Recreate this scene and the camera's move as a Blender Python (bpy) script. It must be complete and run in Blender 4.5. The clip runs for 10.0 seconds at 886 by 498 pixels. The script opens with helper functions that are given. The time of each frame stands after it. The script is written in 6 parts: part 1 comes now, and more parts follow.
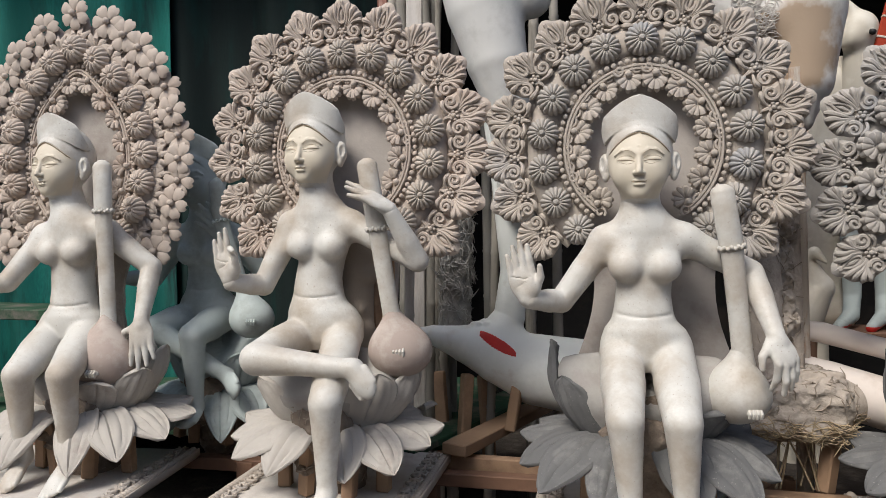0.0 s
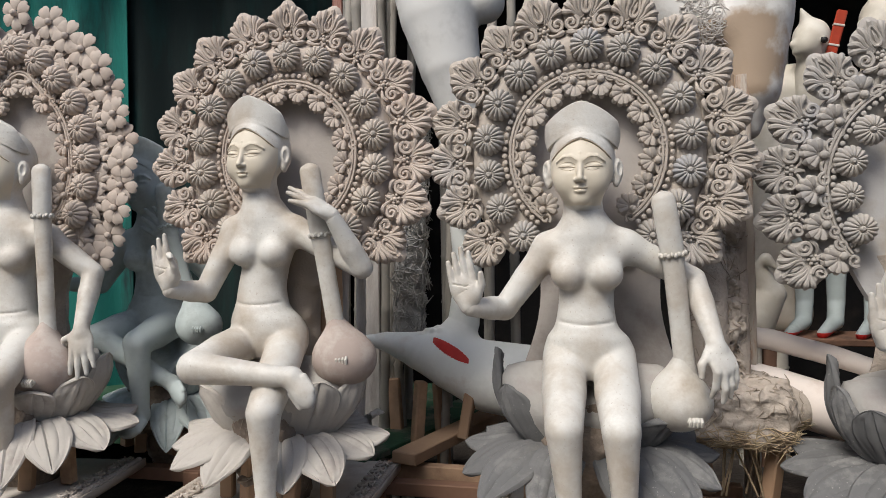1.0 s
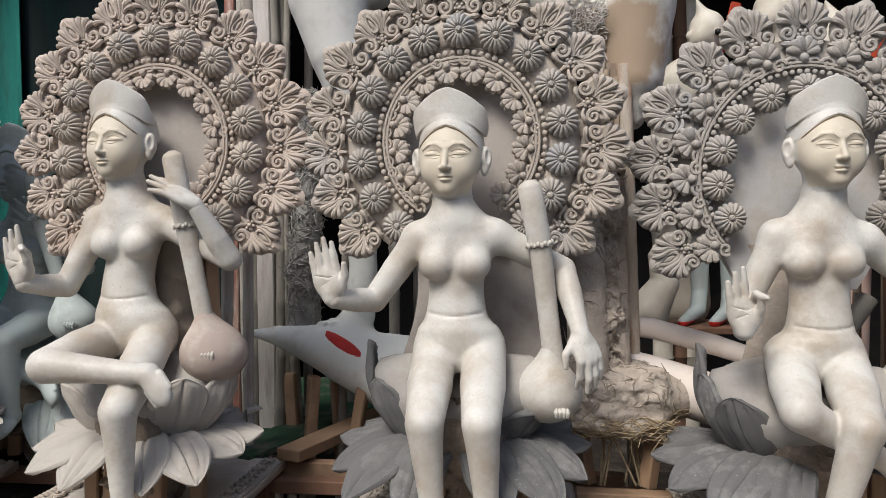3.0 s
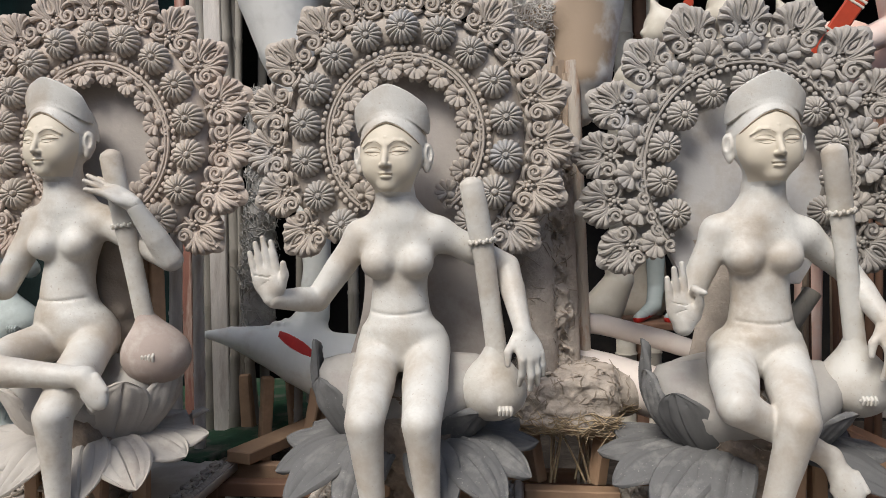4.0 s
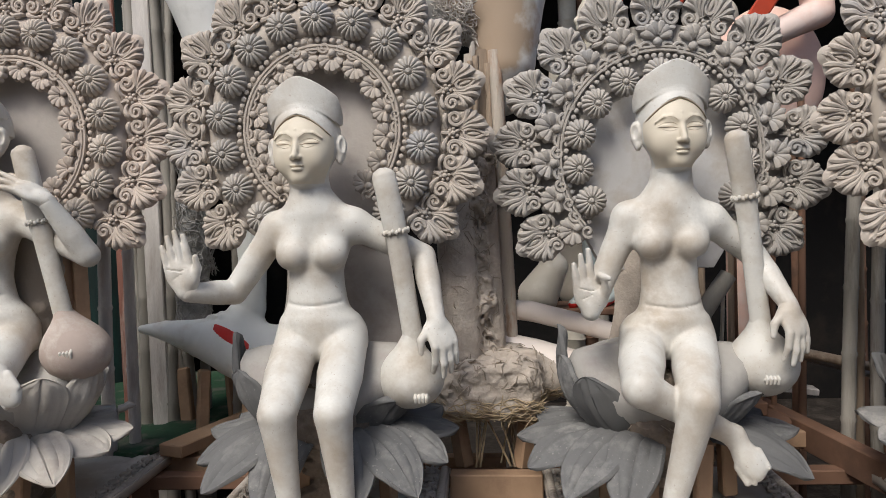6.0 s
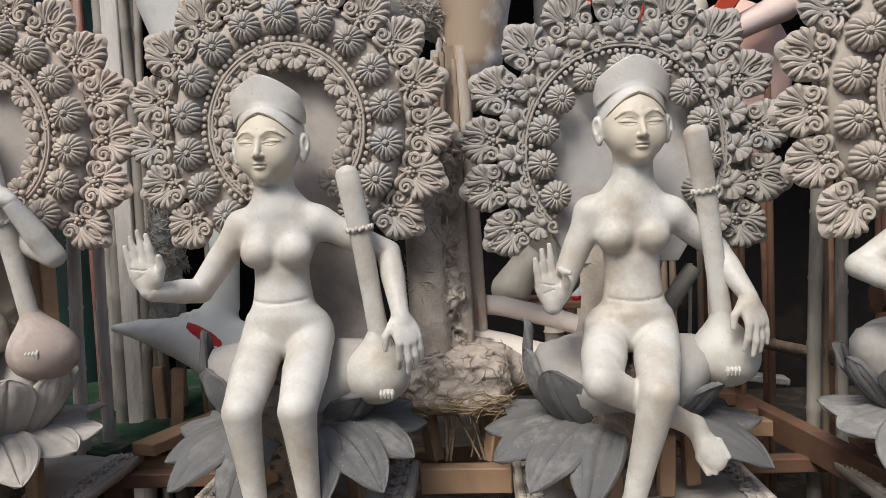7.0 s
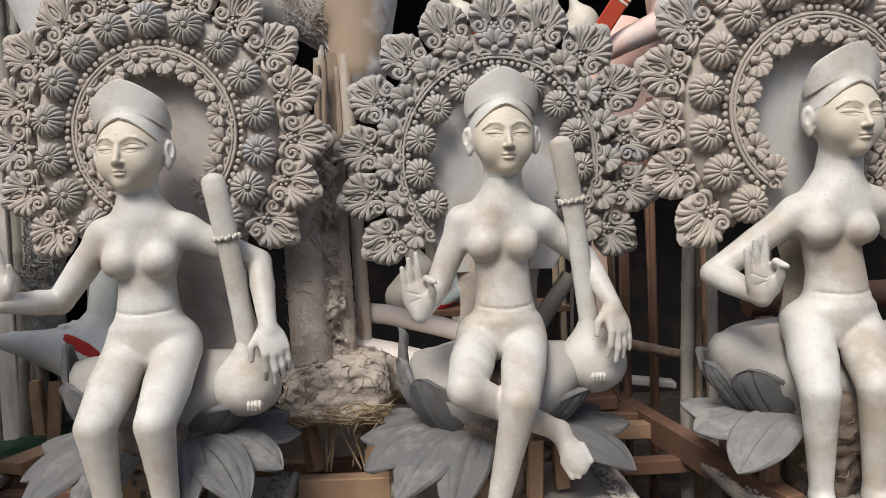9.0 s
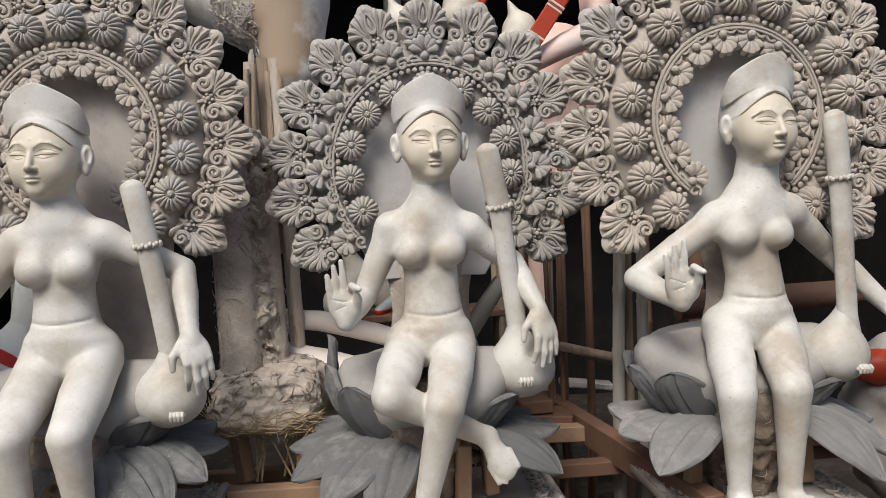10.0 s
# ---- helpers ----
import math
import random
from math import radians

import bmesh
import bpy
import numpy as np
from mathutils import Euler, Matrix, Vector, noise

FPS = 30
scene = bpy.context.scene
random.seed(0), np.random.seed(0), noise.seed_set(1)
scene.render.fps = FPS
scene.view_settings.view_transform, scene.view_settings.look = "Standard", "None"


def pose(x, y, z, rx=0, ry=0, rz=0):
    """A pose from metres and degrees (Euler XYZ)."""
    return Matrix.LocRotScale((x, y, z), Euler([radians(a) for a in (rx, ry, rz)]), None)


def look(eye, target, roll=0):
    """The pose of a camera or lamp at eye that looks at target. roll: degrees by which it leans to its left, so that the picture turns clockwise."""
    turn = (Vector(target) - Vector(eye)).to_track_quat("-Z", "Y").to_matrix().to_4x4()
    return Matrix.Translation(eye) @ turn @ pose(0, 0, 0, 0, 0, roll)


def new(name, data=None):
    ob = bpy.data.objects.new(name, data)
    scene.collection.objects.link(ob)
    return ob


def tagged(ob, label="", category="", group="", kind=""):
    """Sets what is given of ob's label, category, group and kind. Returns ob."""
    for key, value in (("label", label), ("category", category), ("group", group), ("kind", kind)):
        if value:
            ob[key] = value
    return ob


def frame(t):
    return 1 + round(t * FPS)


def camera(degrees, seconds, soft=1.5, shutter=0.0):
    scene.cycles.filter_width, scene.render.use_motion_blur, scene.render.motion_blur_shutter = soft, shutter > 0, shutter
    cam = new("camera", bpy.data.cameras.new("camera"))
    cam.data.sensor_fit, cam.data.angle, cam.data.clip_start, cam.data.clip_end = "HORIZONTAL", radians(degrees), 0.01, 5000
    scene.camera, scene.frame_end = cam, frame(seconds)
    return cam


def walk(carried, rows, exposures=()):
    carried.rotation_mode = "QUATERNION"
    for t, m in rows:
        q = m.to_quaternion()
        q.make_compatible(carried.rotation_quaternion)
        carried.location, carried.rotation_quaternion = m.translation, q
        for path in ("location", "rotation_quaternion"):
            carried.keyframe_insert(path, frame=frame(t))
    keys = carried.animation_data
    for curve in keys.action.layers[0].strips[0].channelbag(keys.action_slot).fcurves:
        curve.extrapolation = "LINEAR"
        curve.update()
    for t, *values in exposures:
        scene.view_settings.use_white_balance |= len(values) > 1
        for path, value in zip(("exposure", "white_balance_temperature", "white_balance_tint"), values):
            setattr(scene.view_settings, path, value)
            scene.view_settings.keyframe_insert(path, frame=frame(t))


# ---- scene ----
import itertools

cam = camera(64.0, 10.0, soft=0.5)
PATH = [
    (0, (-0.122, -2.1, 1.45), (-0.549, -0.146, 1.415), -0.5),
    (0.5, (-0.074, -2.073, 1.447), (-0.477, -0.114, 1.411), -0.3),
    (1, (-0.012, -2.051, 1.458), (-0.387, -0.086, 1.433), -0.4),
    (1.5, (0.043, -2.031, 1.459), (-0.31, -0.063, 1.435), -0.5),
    (2, (0.106, -2.004, 1.453), (-0.21, -0.03, 1.416), -0.7),
    (2.5, (0.166, -1.981, 1.451), (-0.121, -0.003, 1.403), -0.8),
    (3, (0.236, -1.958, 1.446), (-0.017, 0.025, 1.401), -0.6),
    (4.5, (0.396, -1.927, 1.439), (0.213, 0.064, 1.387), -1.5),
    (5, (0.454, -1.936, 1.442), (0.283, 0.056, 1.381), -1.8),
    (5.5, (0.492, -1.934, 1.439), (0.341, 0.059, 1.369), -1.8),
    (7, (0.606, -1.943, 1.445), (0.491, 0.051, 1.344), -2.7),
    (7.5, (0.65, -1.95, 1.445), (0.565, 0.045, 1.344), -2.7),
    (8, (0.702, -1.954, 1.447), (0.648, 0.043, 1.349), -3.0),
    (8.5, (0.748, -1.95, 1.449), (0.745, 0.048, 1.349), -2.9),
    (9, (0.801, -1.942, 1.444), (0.86, 0.055, 1.353), -2.5),
    (9.5, (0.852, -1.941, 1.445), (0.974, 0.053, 1.351), -2.7),
    (10, (0.894, -1.944, 1.453), (1.067, 0.046, 1.363), -2.6),
]
walk(cam, [(t, look(eye, target, roll)) for t, eye, target, roll in PATH])

# ---- light ----
world = bpy.data.worlds.new("sky")
scene.world = world
world.use_nodes = True
wn = world.node_tree.nodes
sky = wn.new("ShaderNodeTexSky")
sky.sky_type, sky.sun_disc = "NISHITA", False
sky.sun_elevation, sky.sun_rotation = radians(50), radians(205)
sky.air_density, sky.dust_density = 1.0, 3.0
world.node_tree.links.new(sky.outputs[0], wn["Background"].inputs[0])
wn["Background"].inputs[1].default_value = 0.14
sun = new("sun", bpy.data.lights.new("sun", "SUN"))
sun.data.energy, sun.data.angle, sun.data.color = 2.5, radians(22), (1.0, 0.975, 0.92)
sun.matrix_world = look((-0.86, -1.88, 2.48), (0.0, 0.0, 0.0))
scene.view_settings.exposure = 0.15


# ---- materials ----
def material(name, base, rough=0.85, spread=0.12, big=3.0, fine=60.0, bump=0.25, tint=None, tint_at=5.0, tint_cut=(0.5, 0.65), metallic=0.0, stretch=(1, 1, 1), random_shade=0.0, spec=0.3, depth=0.006, specks=None):
    """Base colour varied at two scales, a second tint in patches, and a fine relief."""
    m = bpy.data.materials.new(name)
    m.use_nodes = True
    n, l = m.node_tree.nodes, m.node_tree.links
    bsdf = n["Principled BSDF"]
    geo = n.new("ShaderNodeNewGeometry")
    mp = n.new("ShaderNodeMapping")
    mp.inputs["Scale"].default_value = stretch
    l.new(geo.outputs["Position"], mp.inputs["Vector"])

    def noise_at(scale, detail, rough_n=0.55):
        t = n.new("ShaderNodeTexNoise")
        t.inputs["Scale"].default_value, t.inputs["Detail"].default_value, t.inputs["Roughness"].default_value = scale, detail, rough_n
        l.new(mp.outputs[0], t.inputs["Vector"])
        return t

    def ramp(src, a, b):
        r = n.new("ShaderNodeMapRange")
        r.inputs["From Min"].default_value, r.inputs["From Max"].default_value = a, b
        l.new(src, r.inputs["Value"])
        return r.outputs[0]

    def mix(fac, a, b, blend="MIX"):
        x = n.new("ShaderNodeMix")
        x.data_type, x.blend_type = "RGBA", blend
        for key, val in ((0, fac), (6, a), (7, b)):
            if hasattr(val, "links"):
                l.new(val, x.inputs[key])
            else:
                x.inputs[key].default_value = val if key == 0 else (*val, 1)
        return x.outputs[2]

    large, small = noise_at(big, 5), noise_at(fine, 4)
    dark = tuple(c * (1 - spread * 1.6) for c in base)
    light = tuple(min(1, c * (1 + spread)) for c in base)
    col = mix(ramp(large.outputs[0], 0.3, 0.7), dark, light)
    col = mix(ramp(small.outputs[0], 0.25, 0.8), col, tuple(c * (1 - spread) for c in base))
    if tint:
        patch = noise_at(tint_at, 6, 0.65)
        col = mix(ramp(patch.outputs[0], *tint_cut), col, tint)
    if specks:
        dots = noise_at(130, 2, 0.4)
        col = mix(ramp(dots.outputs[0], 0.69, 0.73), col, specks)
        smear = noise_at(2.2, 6, 0.7)
        col = mix(ramp(smear.outputs[0], 0.56, 0.72), col, tuple(min(1, c * 1.10) for c in base))
    if random_shade:
        info = n.new("ShaderNodeObjectInfo")
        col = mix(ramp(info.outputs["Random"], 0.0, 1.0), col, tuple(c * (1 - random_shade) for c in base))
    l.new(col, bsdf.inputs["Base Color"])
    r = n.new("ShaderNodeMapRange")
    r.inputs["To Min"].default_value, r.inputs["To Max"].default_value = rough - 0.1, min(1.0, rough + 0.08)
    l.new(large.outputs[0], r.inputs["Value"])
    l.new(r.outputs[0], bsdf.inputs["Roughness"])
    bsdf.inputs["Metallic"].default_value = metallic
    bsdf.inputs["Specular IOR Level"].default_value = spec
    if bump:
        b = n.new("ShaderNodeBump")
        b.inputs["Strength"].default_value, b.inputs["Distance"].default_value = bump, depth
        add = n.new("ShaderNodeMath")
        add.operation = "MULTIPLY_ADD"
        add.inputs[1].default_value = 0.45
        l.new(small.outputs[0], add.inputs[0])
        l.new(large.outputs[0], add.inputs[2])
        l.new(add.outputs[0], b.inputs["Height"])
        l.new(b.outputs[0], bsdf.inputs["Normal"])
    return m


CLAY = material("pale_clay", (0.64, 0.622, 0.575), 0.52, 0.09, 5, 110, 0.22, tint=(0.43, 0.37, 0.30), tint_at=4.2, tint_cut=(0.42, 0.64), spec=0.45, specks=(0.47, 0.42, 0.36), depth=0.008)
FACE = material("face_clay", (0.64, 0.57, 0.455), 0.58, 0.05, 7, 60, 0.15, spec=0.45)
# dark hairline colour, also standing in for shade in the face creases
LINE = material("dark_line_crease_shade", (0.37, 0.30, 0.215), 0.9, 0.1, 9, 80, 0.1)
PINKCLAY = material("pinkish_clay", (0.43, 0.35, 0.305), 0.75, 0.1, 8, 50, 0.4, tint=(0.48, 0.42, 0.375), tint_at=12)
HALO = material("ornament_clay", (0.49, 0.43, 0.37), 0.85, 0.12, 9, 90, 0.3, tint=(0.41, 0.385, 0.365), tint_at=5, random_shade=0.14)
HALOGREY = material("grey_ornament_clay", (0.44, 0.405, 0.365), 0.85, 0.12, 9, 90, 0.3, tint=(0.34, 0.335, 0.335), tint_at=6, random_shade=0.15)
HALOBLUSH = material("blush_ornament_clay", (0.54, 0.46, 0.395), 0.85, 0.1, 9, 90, 0.3, tint=(0.44, 0.35, 0.29), tint_at=6, random_shade=0.15)
PANEL = material("panel_clay", (0.44, 0.40, 0.365), 0.85, 0.1, 5, 40, 0.5, tint=(0.30, 0.26, 0.23), tint_at=4)
PANELPALE = material("pale_panel_clay", (0.50, 0.49, 0.48), 0.8, 0.08, 5, 40, 0.5, tint=(0.42, 0.38, 0.34), tint_at=5)
PETAL = material("grey_petal_clay", (0.150, 0.149, 0.147), 0.8, 0.16, 9, 70, 0.45, tint=(0.235, 0.23, 0.22), tint_at=12, random_shade=0.2, specks=(0.27, 0.26, 0.245))
PETALMID = material("mid_grey_petal_clay", (0.22, 0.215, 0.207), 0.8, 0.14, 9, 70, 0.4, tint=(0.34, 0.325, 0.30), tint_at=11, random_shade=0.15)
PETALPALE = material("pale_petal_clay", (0.50, 0.465, 0.42), 0.8, 0.12, 9, 70, 0.4, tint=(0.36, 0.32, 0.285), tint_at=11, random_shade=0.15)
BOARD = material("pale_board_clay", (0.60, 0.56, 0.515), 0.85, 0.12, 8, 60, 0.5, tint=(0.46, 0.41, 0.365), tint_at=6)
SEAT = material("seat_clay", (0.37, 0.352, 0.325), 0.85, 0.12, 8, 60, 0.6, tint=(0.30, 0.27, 0.25), tint_at=7)
MUDCORE = material("dark_mud_core", (0.27, 0.215, 0.17), 0.95, 0.25, 14, 90, 0.8, tint=(0.17, 0.13, 0.10), tint_at=16, depth=0.012)
ROUGHCLAY = material("rough_mud", (0.50, 0.435, 0.37), 0.95, 0.22, 14, 90, 0.8, tint=(0.40, 0.34, 0.285), tint_at=16, depth=0.012)
STRAW = material("muddy_straw", (0.40, 0.335, 0.27), 0.95, 0.25, 20, 120, 0.6, tint=(0.22, 0.18, 0.15), tint_at=18, random_shade=0.2)
STRAWGREY = material("grey_plastered_straw", (0.40, 0.39, 0.37), 0.95, 0.22, 20, 120, 0.6, tint=(0.26, 0.24, 0.22), tint_at=18)
WOOD = material("raw_wood", (0.46, 0.30, 0.19), 0.75, 0.25, 3, 30, 0.5, tint=(0.24, 0.15, 0.10), tint_at=4, stretch=(1, 1, 1), random_shade=0.35)
BROWNWOOD = material("brown_wood", (0.27, 0.150, 0.098), 0.75, 0.3, 4, 40, 0.5, tint=(0.13, 0.08, 0.058), tint_at=6, random_shade=0.4)
BAMBOO = material("weathered_bamboo", (0.48, 0.445, 0.39), 0.7, 0.25, 4, 60, 0.4, stretch=(4, 4, 0.5), tint=(0.17, 0.145, 0.12), tint_at=5, random_shade=0.45)
SPLIT = material("split_bamboo", (0.48, 0.37, 0.27), 0.75, 0.3, 5, 60, 0.9, stretch=(6, 6, 0.6), tint=(0.27, 0.20, 0.145), tint_at=4, random_shade=0.3)
PALEPOLE = material("whitewashed_bamboo", (0.62, 0.58, 0.54), 0.75, 0.18, 5, 60, 0.5, stretch=(5, 5, 0.8), tint=(0.42, 0.37, 0.33), tint_at=4)
REDSMEAR = material("red_smeared_wood", (0.30, 0.135, 0.10), 0.7, 0.25, 5, 50, 0.5, stretch=(5, 5, 0.7), tint=(0.50, 0.37, 0.31), tint_at=4)
POST = material("splashed_post", (0.50, 0.31, 0.20), 0.8, 0.25, 5, 60, 0.8, stretch=(5, 5, 1.2), tint=(0.52, 0.46, 0.39), tint_at=3, tint_cut=(0.38, 0.50))
PALESPLIT = material("plastered_bamboo", (0.56, 0.50, 0.43), 0.8, 0.22, 5, 60, 0.8, stretch=(6, 6, 0.6), tint=(0.36, 0.29, 0.22), tint_at=4)
WHITECLAY = material("white_primer", (0.66, 0.65, 0.62), 0.5, 0.06, 3, 40, 0.25, tint=(0.50, 0.49, 0.46), tint_at=4, spec=0.4)
BLUECLAY = material("blue_grey_primer", (0.49, 0.55, 0.535), 0.6, 0.12, 4, 40, 0.3, tint=(0.33, 0.36, 0.35), tint_at=5)
PINK = material("pink_skin_paint", (0.72, 0.50, 0.42), 0.5, 0.05, 4, 40, 0.15, tint=(0.74, 0.60, 0.54), tint_at=5)
CREAM = material("cream_paint", (0.60, 0.55, 0.46), 0.5, 0.08, 6, 40, 0.2, tint=(0.66, 0.62, 0.54), tint_at=6)
BEASTPAINT = material("grey_white_primer", (0.86, 0.88, 0.84), 0.5, 0.08, 3, 40, 0.25, tint=(0.58, 0.53, 0.46), tint_at=4, tint_cut=(0.56, 0.75), spec=0.4)
GOLDSTRAW = material("dry_straw", (0.50, 0.39, 0.25), 0.95, 0.25, 20, 120, 0.6, tint=(0.30, 0.23, 0.16), tint_at=18)
LIMBPAINT = material("pale_flesh_paint", (0.76, 0.68, 0.62), 0.5, 0.06, 4, 40, 0.15, tint=(0.62, 0.52, 0.45), tint_at=5, tint_cut=(0.55, 0.75))
RED = material("red_paint", (0.60, 0.030, 0.025), 0.45, 0.15, 8, 60, 0.15)
ORANGE = material("orange_paint", (0.42, 0.050, 0.018), 0.45, 0.15, 8, 60, 0.15)
BLACK = material("black_paint", (0.015, 0.014, 0.014), 0.5, 0.1, 8, 60, 0.1)
GREENCLOTH = material("green_cloth", (0.012, 0.17, 0.14), 0.8, 0.3, 2, 50, 0.4, stretch=(3, 1, 0.5), tint=(0.008, 0.02, 0.022), tint_at=1.6)
# shaded copy of the green cloth, its darkness put into the colour
SHADECLOTH = material("shaded_green_cloth", (0.006, 0.016, 0.015), 0.85, 0.3, 2, 50, 0.4, stretch=(3, 1, 0.5), tint=(0.004, 0.03, 0.026), tint_at=1.6)
GREENPAINT = material("green_paint", (0.030, 0.085, 0.045), 0.7, 0.25, 4, 40, 0.4, tint=(0.14, 0.13, 0.11), tint_at=7)
# near black: the shed's unlit depth is put into this wall colour
SHADEWALL = material("shade_black_wall", (0.010, 0.009, 0.009), 0.9, 0.3, 2, 20, 0.6, tint=(0.022, 0.017, 0.014), tint_at=3)
# pale concrete for the added slab that bounces fill light
FILLSLAB = material("fill_slab_concrete", (0.36, 0.34, 0.31), 0.9, 0.15, 1.5, 25, 0.4, tint=(0.26, 0.24, 0.22), tint_at=2)
EARTH = material("dark_earth", (0.050, 0.040, 0.034), 0.95, 0.35, 4, 40, 1.0, tint=(0.09, 0.075, 0.062), tint_at=7, depth=0.02)
# plaster of the added wall behind the camera
SCREENWALL = material("screen_wall_plaster", (0.42, 0.37, 0.31), 0.9, 0.15, 1.2, 20, 0.4, tint=(0.30, 0.25, 0.20), tint_at=1.5)
TIN = material("rusty_tin", (0.12, 0.10, 0.09), 0.7, 0.3, 2, 30, 0.3, tint=(0.16, 0.07, 0.035), tint_at=3)


def bare_spot(m, centre, radius, colour):
    """Adds a stain with a ragged edge, where the primer has come off the clay."""
    n, l = m.node_tree.nodes, m.node_tree.links
    bsdf = n["Principled BSDF"]
    under = bsdf.inputs["Base Color"].links[0].from_socket
    geo, far, rag, add, fall, mix = (n.new("ShaderNode" + k) for k in ("NewGeometry", "VectorMath", "TexNoise", "Math", "MapRange", "Mix"))
    far.operation, add.operation, mix.data_type = "DISTANCE", "MULTIPLY_ADD", "RGBA"
    far.inputs[1].default_value = centre
    rag.inputs["Scale"].default_value, rag.inputs["Detail"].default_value = 11, 7
    l.new(geo.outputs["Position"], far.inputs[0])
    l.new(geo.outputs["Position"], rag.inputs["Vector"])
    l.new(rag.outputs[0], add.inputs[0])
    add.inputs[1].default_value = 0.22
    l.new(far.outputs["Value"], add.inputs[2])
    fall.inputs["From Min"].default_value, fall.inputs["From Max"].default_value = radius + 0.09, radius + 0.13
    l.new(add.outputs[0], fall.inputs["Value"])
    l.new(fall.outputs[0], mix.inputs[0])
    mix.inputs[6].default_value = (*colour, 1)
    l.new(under, mix.inputs[7])
    l.new(mix.outputs[2], bsdf.inputs["Base Color"])
    return m


ELBOW = bare_spot(material("chipped_primer", (0.66, 0.64, 0.60), 0.55, 0.08, 3, 40, 0.35, tint=(0.46, 0.42, 0.37), tint_at=6, tint_cut=(0.52, 0.66)), (0.53, 0.60, 2.10), 0.165, (0.39, 0.295, 0.21))


# ---- mesh tools ----
def unit(v):
    v = np.asarray(v, float)
    return v / (np.linalg.norm(v) + 1e-12)


def curve(points, n=12):
    """A smooth line through a few points."""
    p = np.asarray(points, float)
    t = np.linspace(0, len(p) - 1, n)
    out = []
    q = np.vstack([2 * p[0] - p[1], p, 2 * p[-1] - p[-2]])
    for x in t:
        i = min(int(x), len(p) - 2)
        u = x - i
        a, b, c, d = q[i], q[i + 1], q[i + 2], q[i + 3]
        out.append(0.5 * (2 * b + (c - a) * u + (2 * a - 5 * b + 4 * c - d) * u * u + (3 * b - a - 3 * c + d) * u ** 3))
    return np.array(out)


class Shape:
    """Collects vertices and faces of one mesh."""

    def __init__(self):
        self.v, self.f, self.n = [], [], 0

    def add(self, verts, faces):
        self.v.extend(tuple(map(float, p)) for p in verts)
        self.f.extend(tuple(int(i) + self.n for i in q) for q in faces)
        self.n += len(verts)
        return self

    def tube(self, pts, radii, sides=8, flat=1.0, up=(0, 1, 0), caps=True):
        """A swept tube with elliptic section; flat squeezes it along the second axis."""
        pts = np.asarray(pts, float)
        k = len(pts)
        radii = np.broadcast_to(np.asarray(radii, float), (k,))
        tang = np.gradient(pts, axis=0)
        side = None
        verts = []
        for i in range(k):
            t = unit(tang[i])
            ref = np.asarray(up, float) if side is None else np.cross(side, t)
            s = np.cross(t, ref)
            if np.linalg.norm(s) < 1e-4:
                s = np.cross(t, (1, 0.1, 0.2))
            s = unit(s)
            b = np.cross(s, t)
            side = s
            a = np.arange(sides) * 2 * math.pi / sides
            verts.append(pts[i] + radii[i] * (np.outer(np.cos(a), s) + flat * np.outer(np.sin(a), -b)))
        verts = np.concatenate(verts)
        faces = [(i * sides + j, i * sides + (j + 1) % sides, (i + 1) * sides + (j + 1) % sides, (i + 1) * sides + j) for i in range(k - 1) for j in range(sides)]
        if caps:
            faces += [tuple(range(sides))[::-1], tuple(range((k - 1) * sides, k * sides))]
        return self.add(verts, faces)

    def ball(self, c, r, seg=10, rings=6, m=None):
        r = np.broadcast_to(np.asarray(r, float), (3,))
        verts = [(0, 0, 1)]
        for i in range(1, rings):
            for j in range(seg):
                a, b = math.pi * i / rings, 2 * math.pi * j / seg
                verts.append((math.sin(a) * math.cos(b), math.sin(a) * math.sin(b), math.cos(a)))
        verts.append((0, 0, -1))
        verts = np.array(verts) * r
        if m is not None:
            verts = verts @ np.asarray(m, float).T
        faces = [(0, 1 + j, 1 + (j + 1) % seg) for j in range(seg)]
        faces += [(1 + (i - 1) * seg + j, 1 + i * seg + j, 1 + i * seg + (j + 1) % seg, 1 + (i - 1) * seg + (j + 1) % seg) for i in range(1, rings - 1) for j in range(seg)]
        last = len(verts) - 1
        faces += [(last, last - seg + (j + 1) % seg, last - seg + j) for j in range(seg)]
        return self.add(verts + np.asarray(c, float), faces)

    def box(self, size, m=None, worn=0.006):
        """A box with cut edges; size is full, m places its middle."""
        bm = bmesh.new()
        bmesh.ops.create_cube(bm, size=1)
        for v in bm.verts:
            v.co = Vector([a * b for a, b in zip(v.co, size)])
        bmesh.ops.bevel(bm, geom=bm.edges[:], offset=min(worn, min(size) * 0.3), segments=1, affect="EDGES")
        m = m or Matrix()
        verts = [tuple(m @ v.co) for v in bm.verts]
        faces = [tuple(v.index for v in f.verts) for f in bm.faces]
        bm.free()
        return self.add(verts, faces)

    def sheet(self, grid, thick):
        """A curved sheet from a grid of points, given thickness along its normals."""
        g = np.asarray(grid, float)
        a, b = g.shape[:2]
        du, dv = np.gradient(g, axis=0), np.gradient(g, axis=1)
        nor = np.cross(du, dv)
        nor /= np.linalg.norm(nor, axis=2, keepdims=True) + 1e-9
        back = g + nor * (np.asarray(thick)[..., None] if np.ndim(thick) else thick)
        verts = np.concatenate([g.reshape(-1, 3), back.reshape(-1, 3)])
        o = a * b
        faces = []
        for i in range(a - 1):
            for j in range(b - 1):
                p = i * b + j
                q = (p, p + 1, p + b + 1, p + b)
                faces.append(q[::-1])
                faces.append(tuple(x + o for x in q))
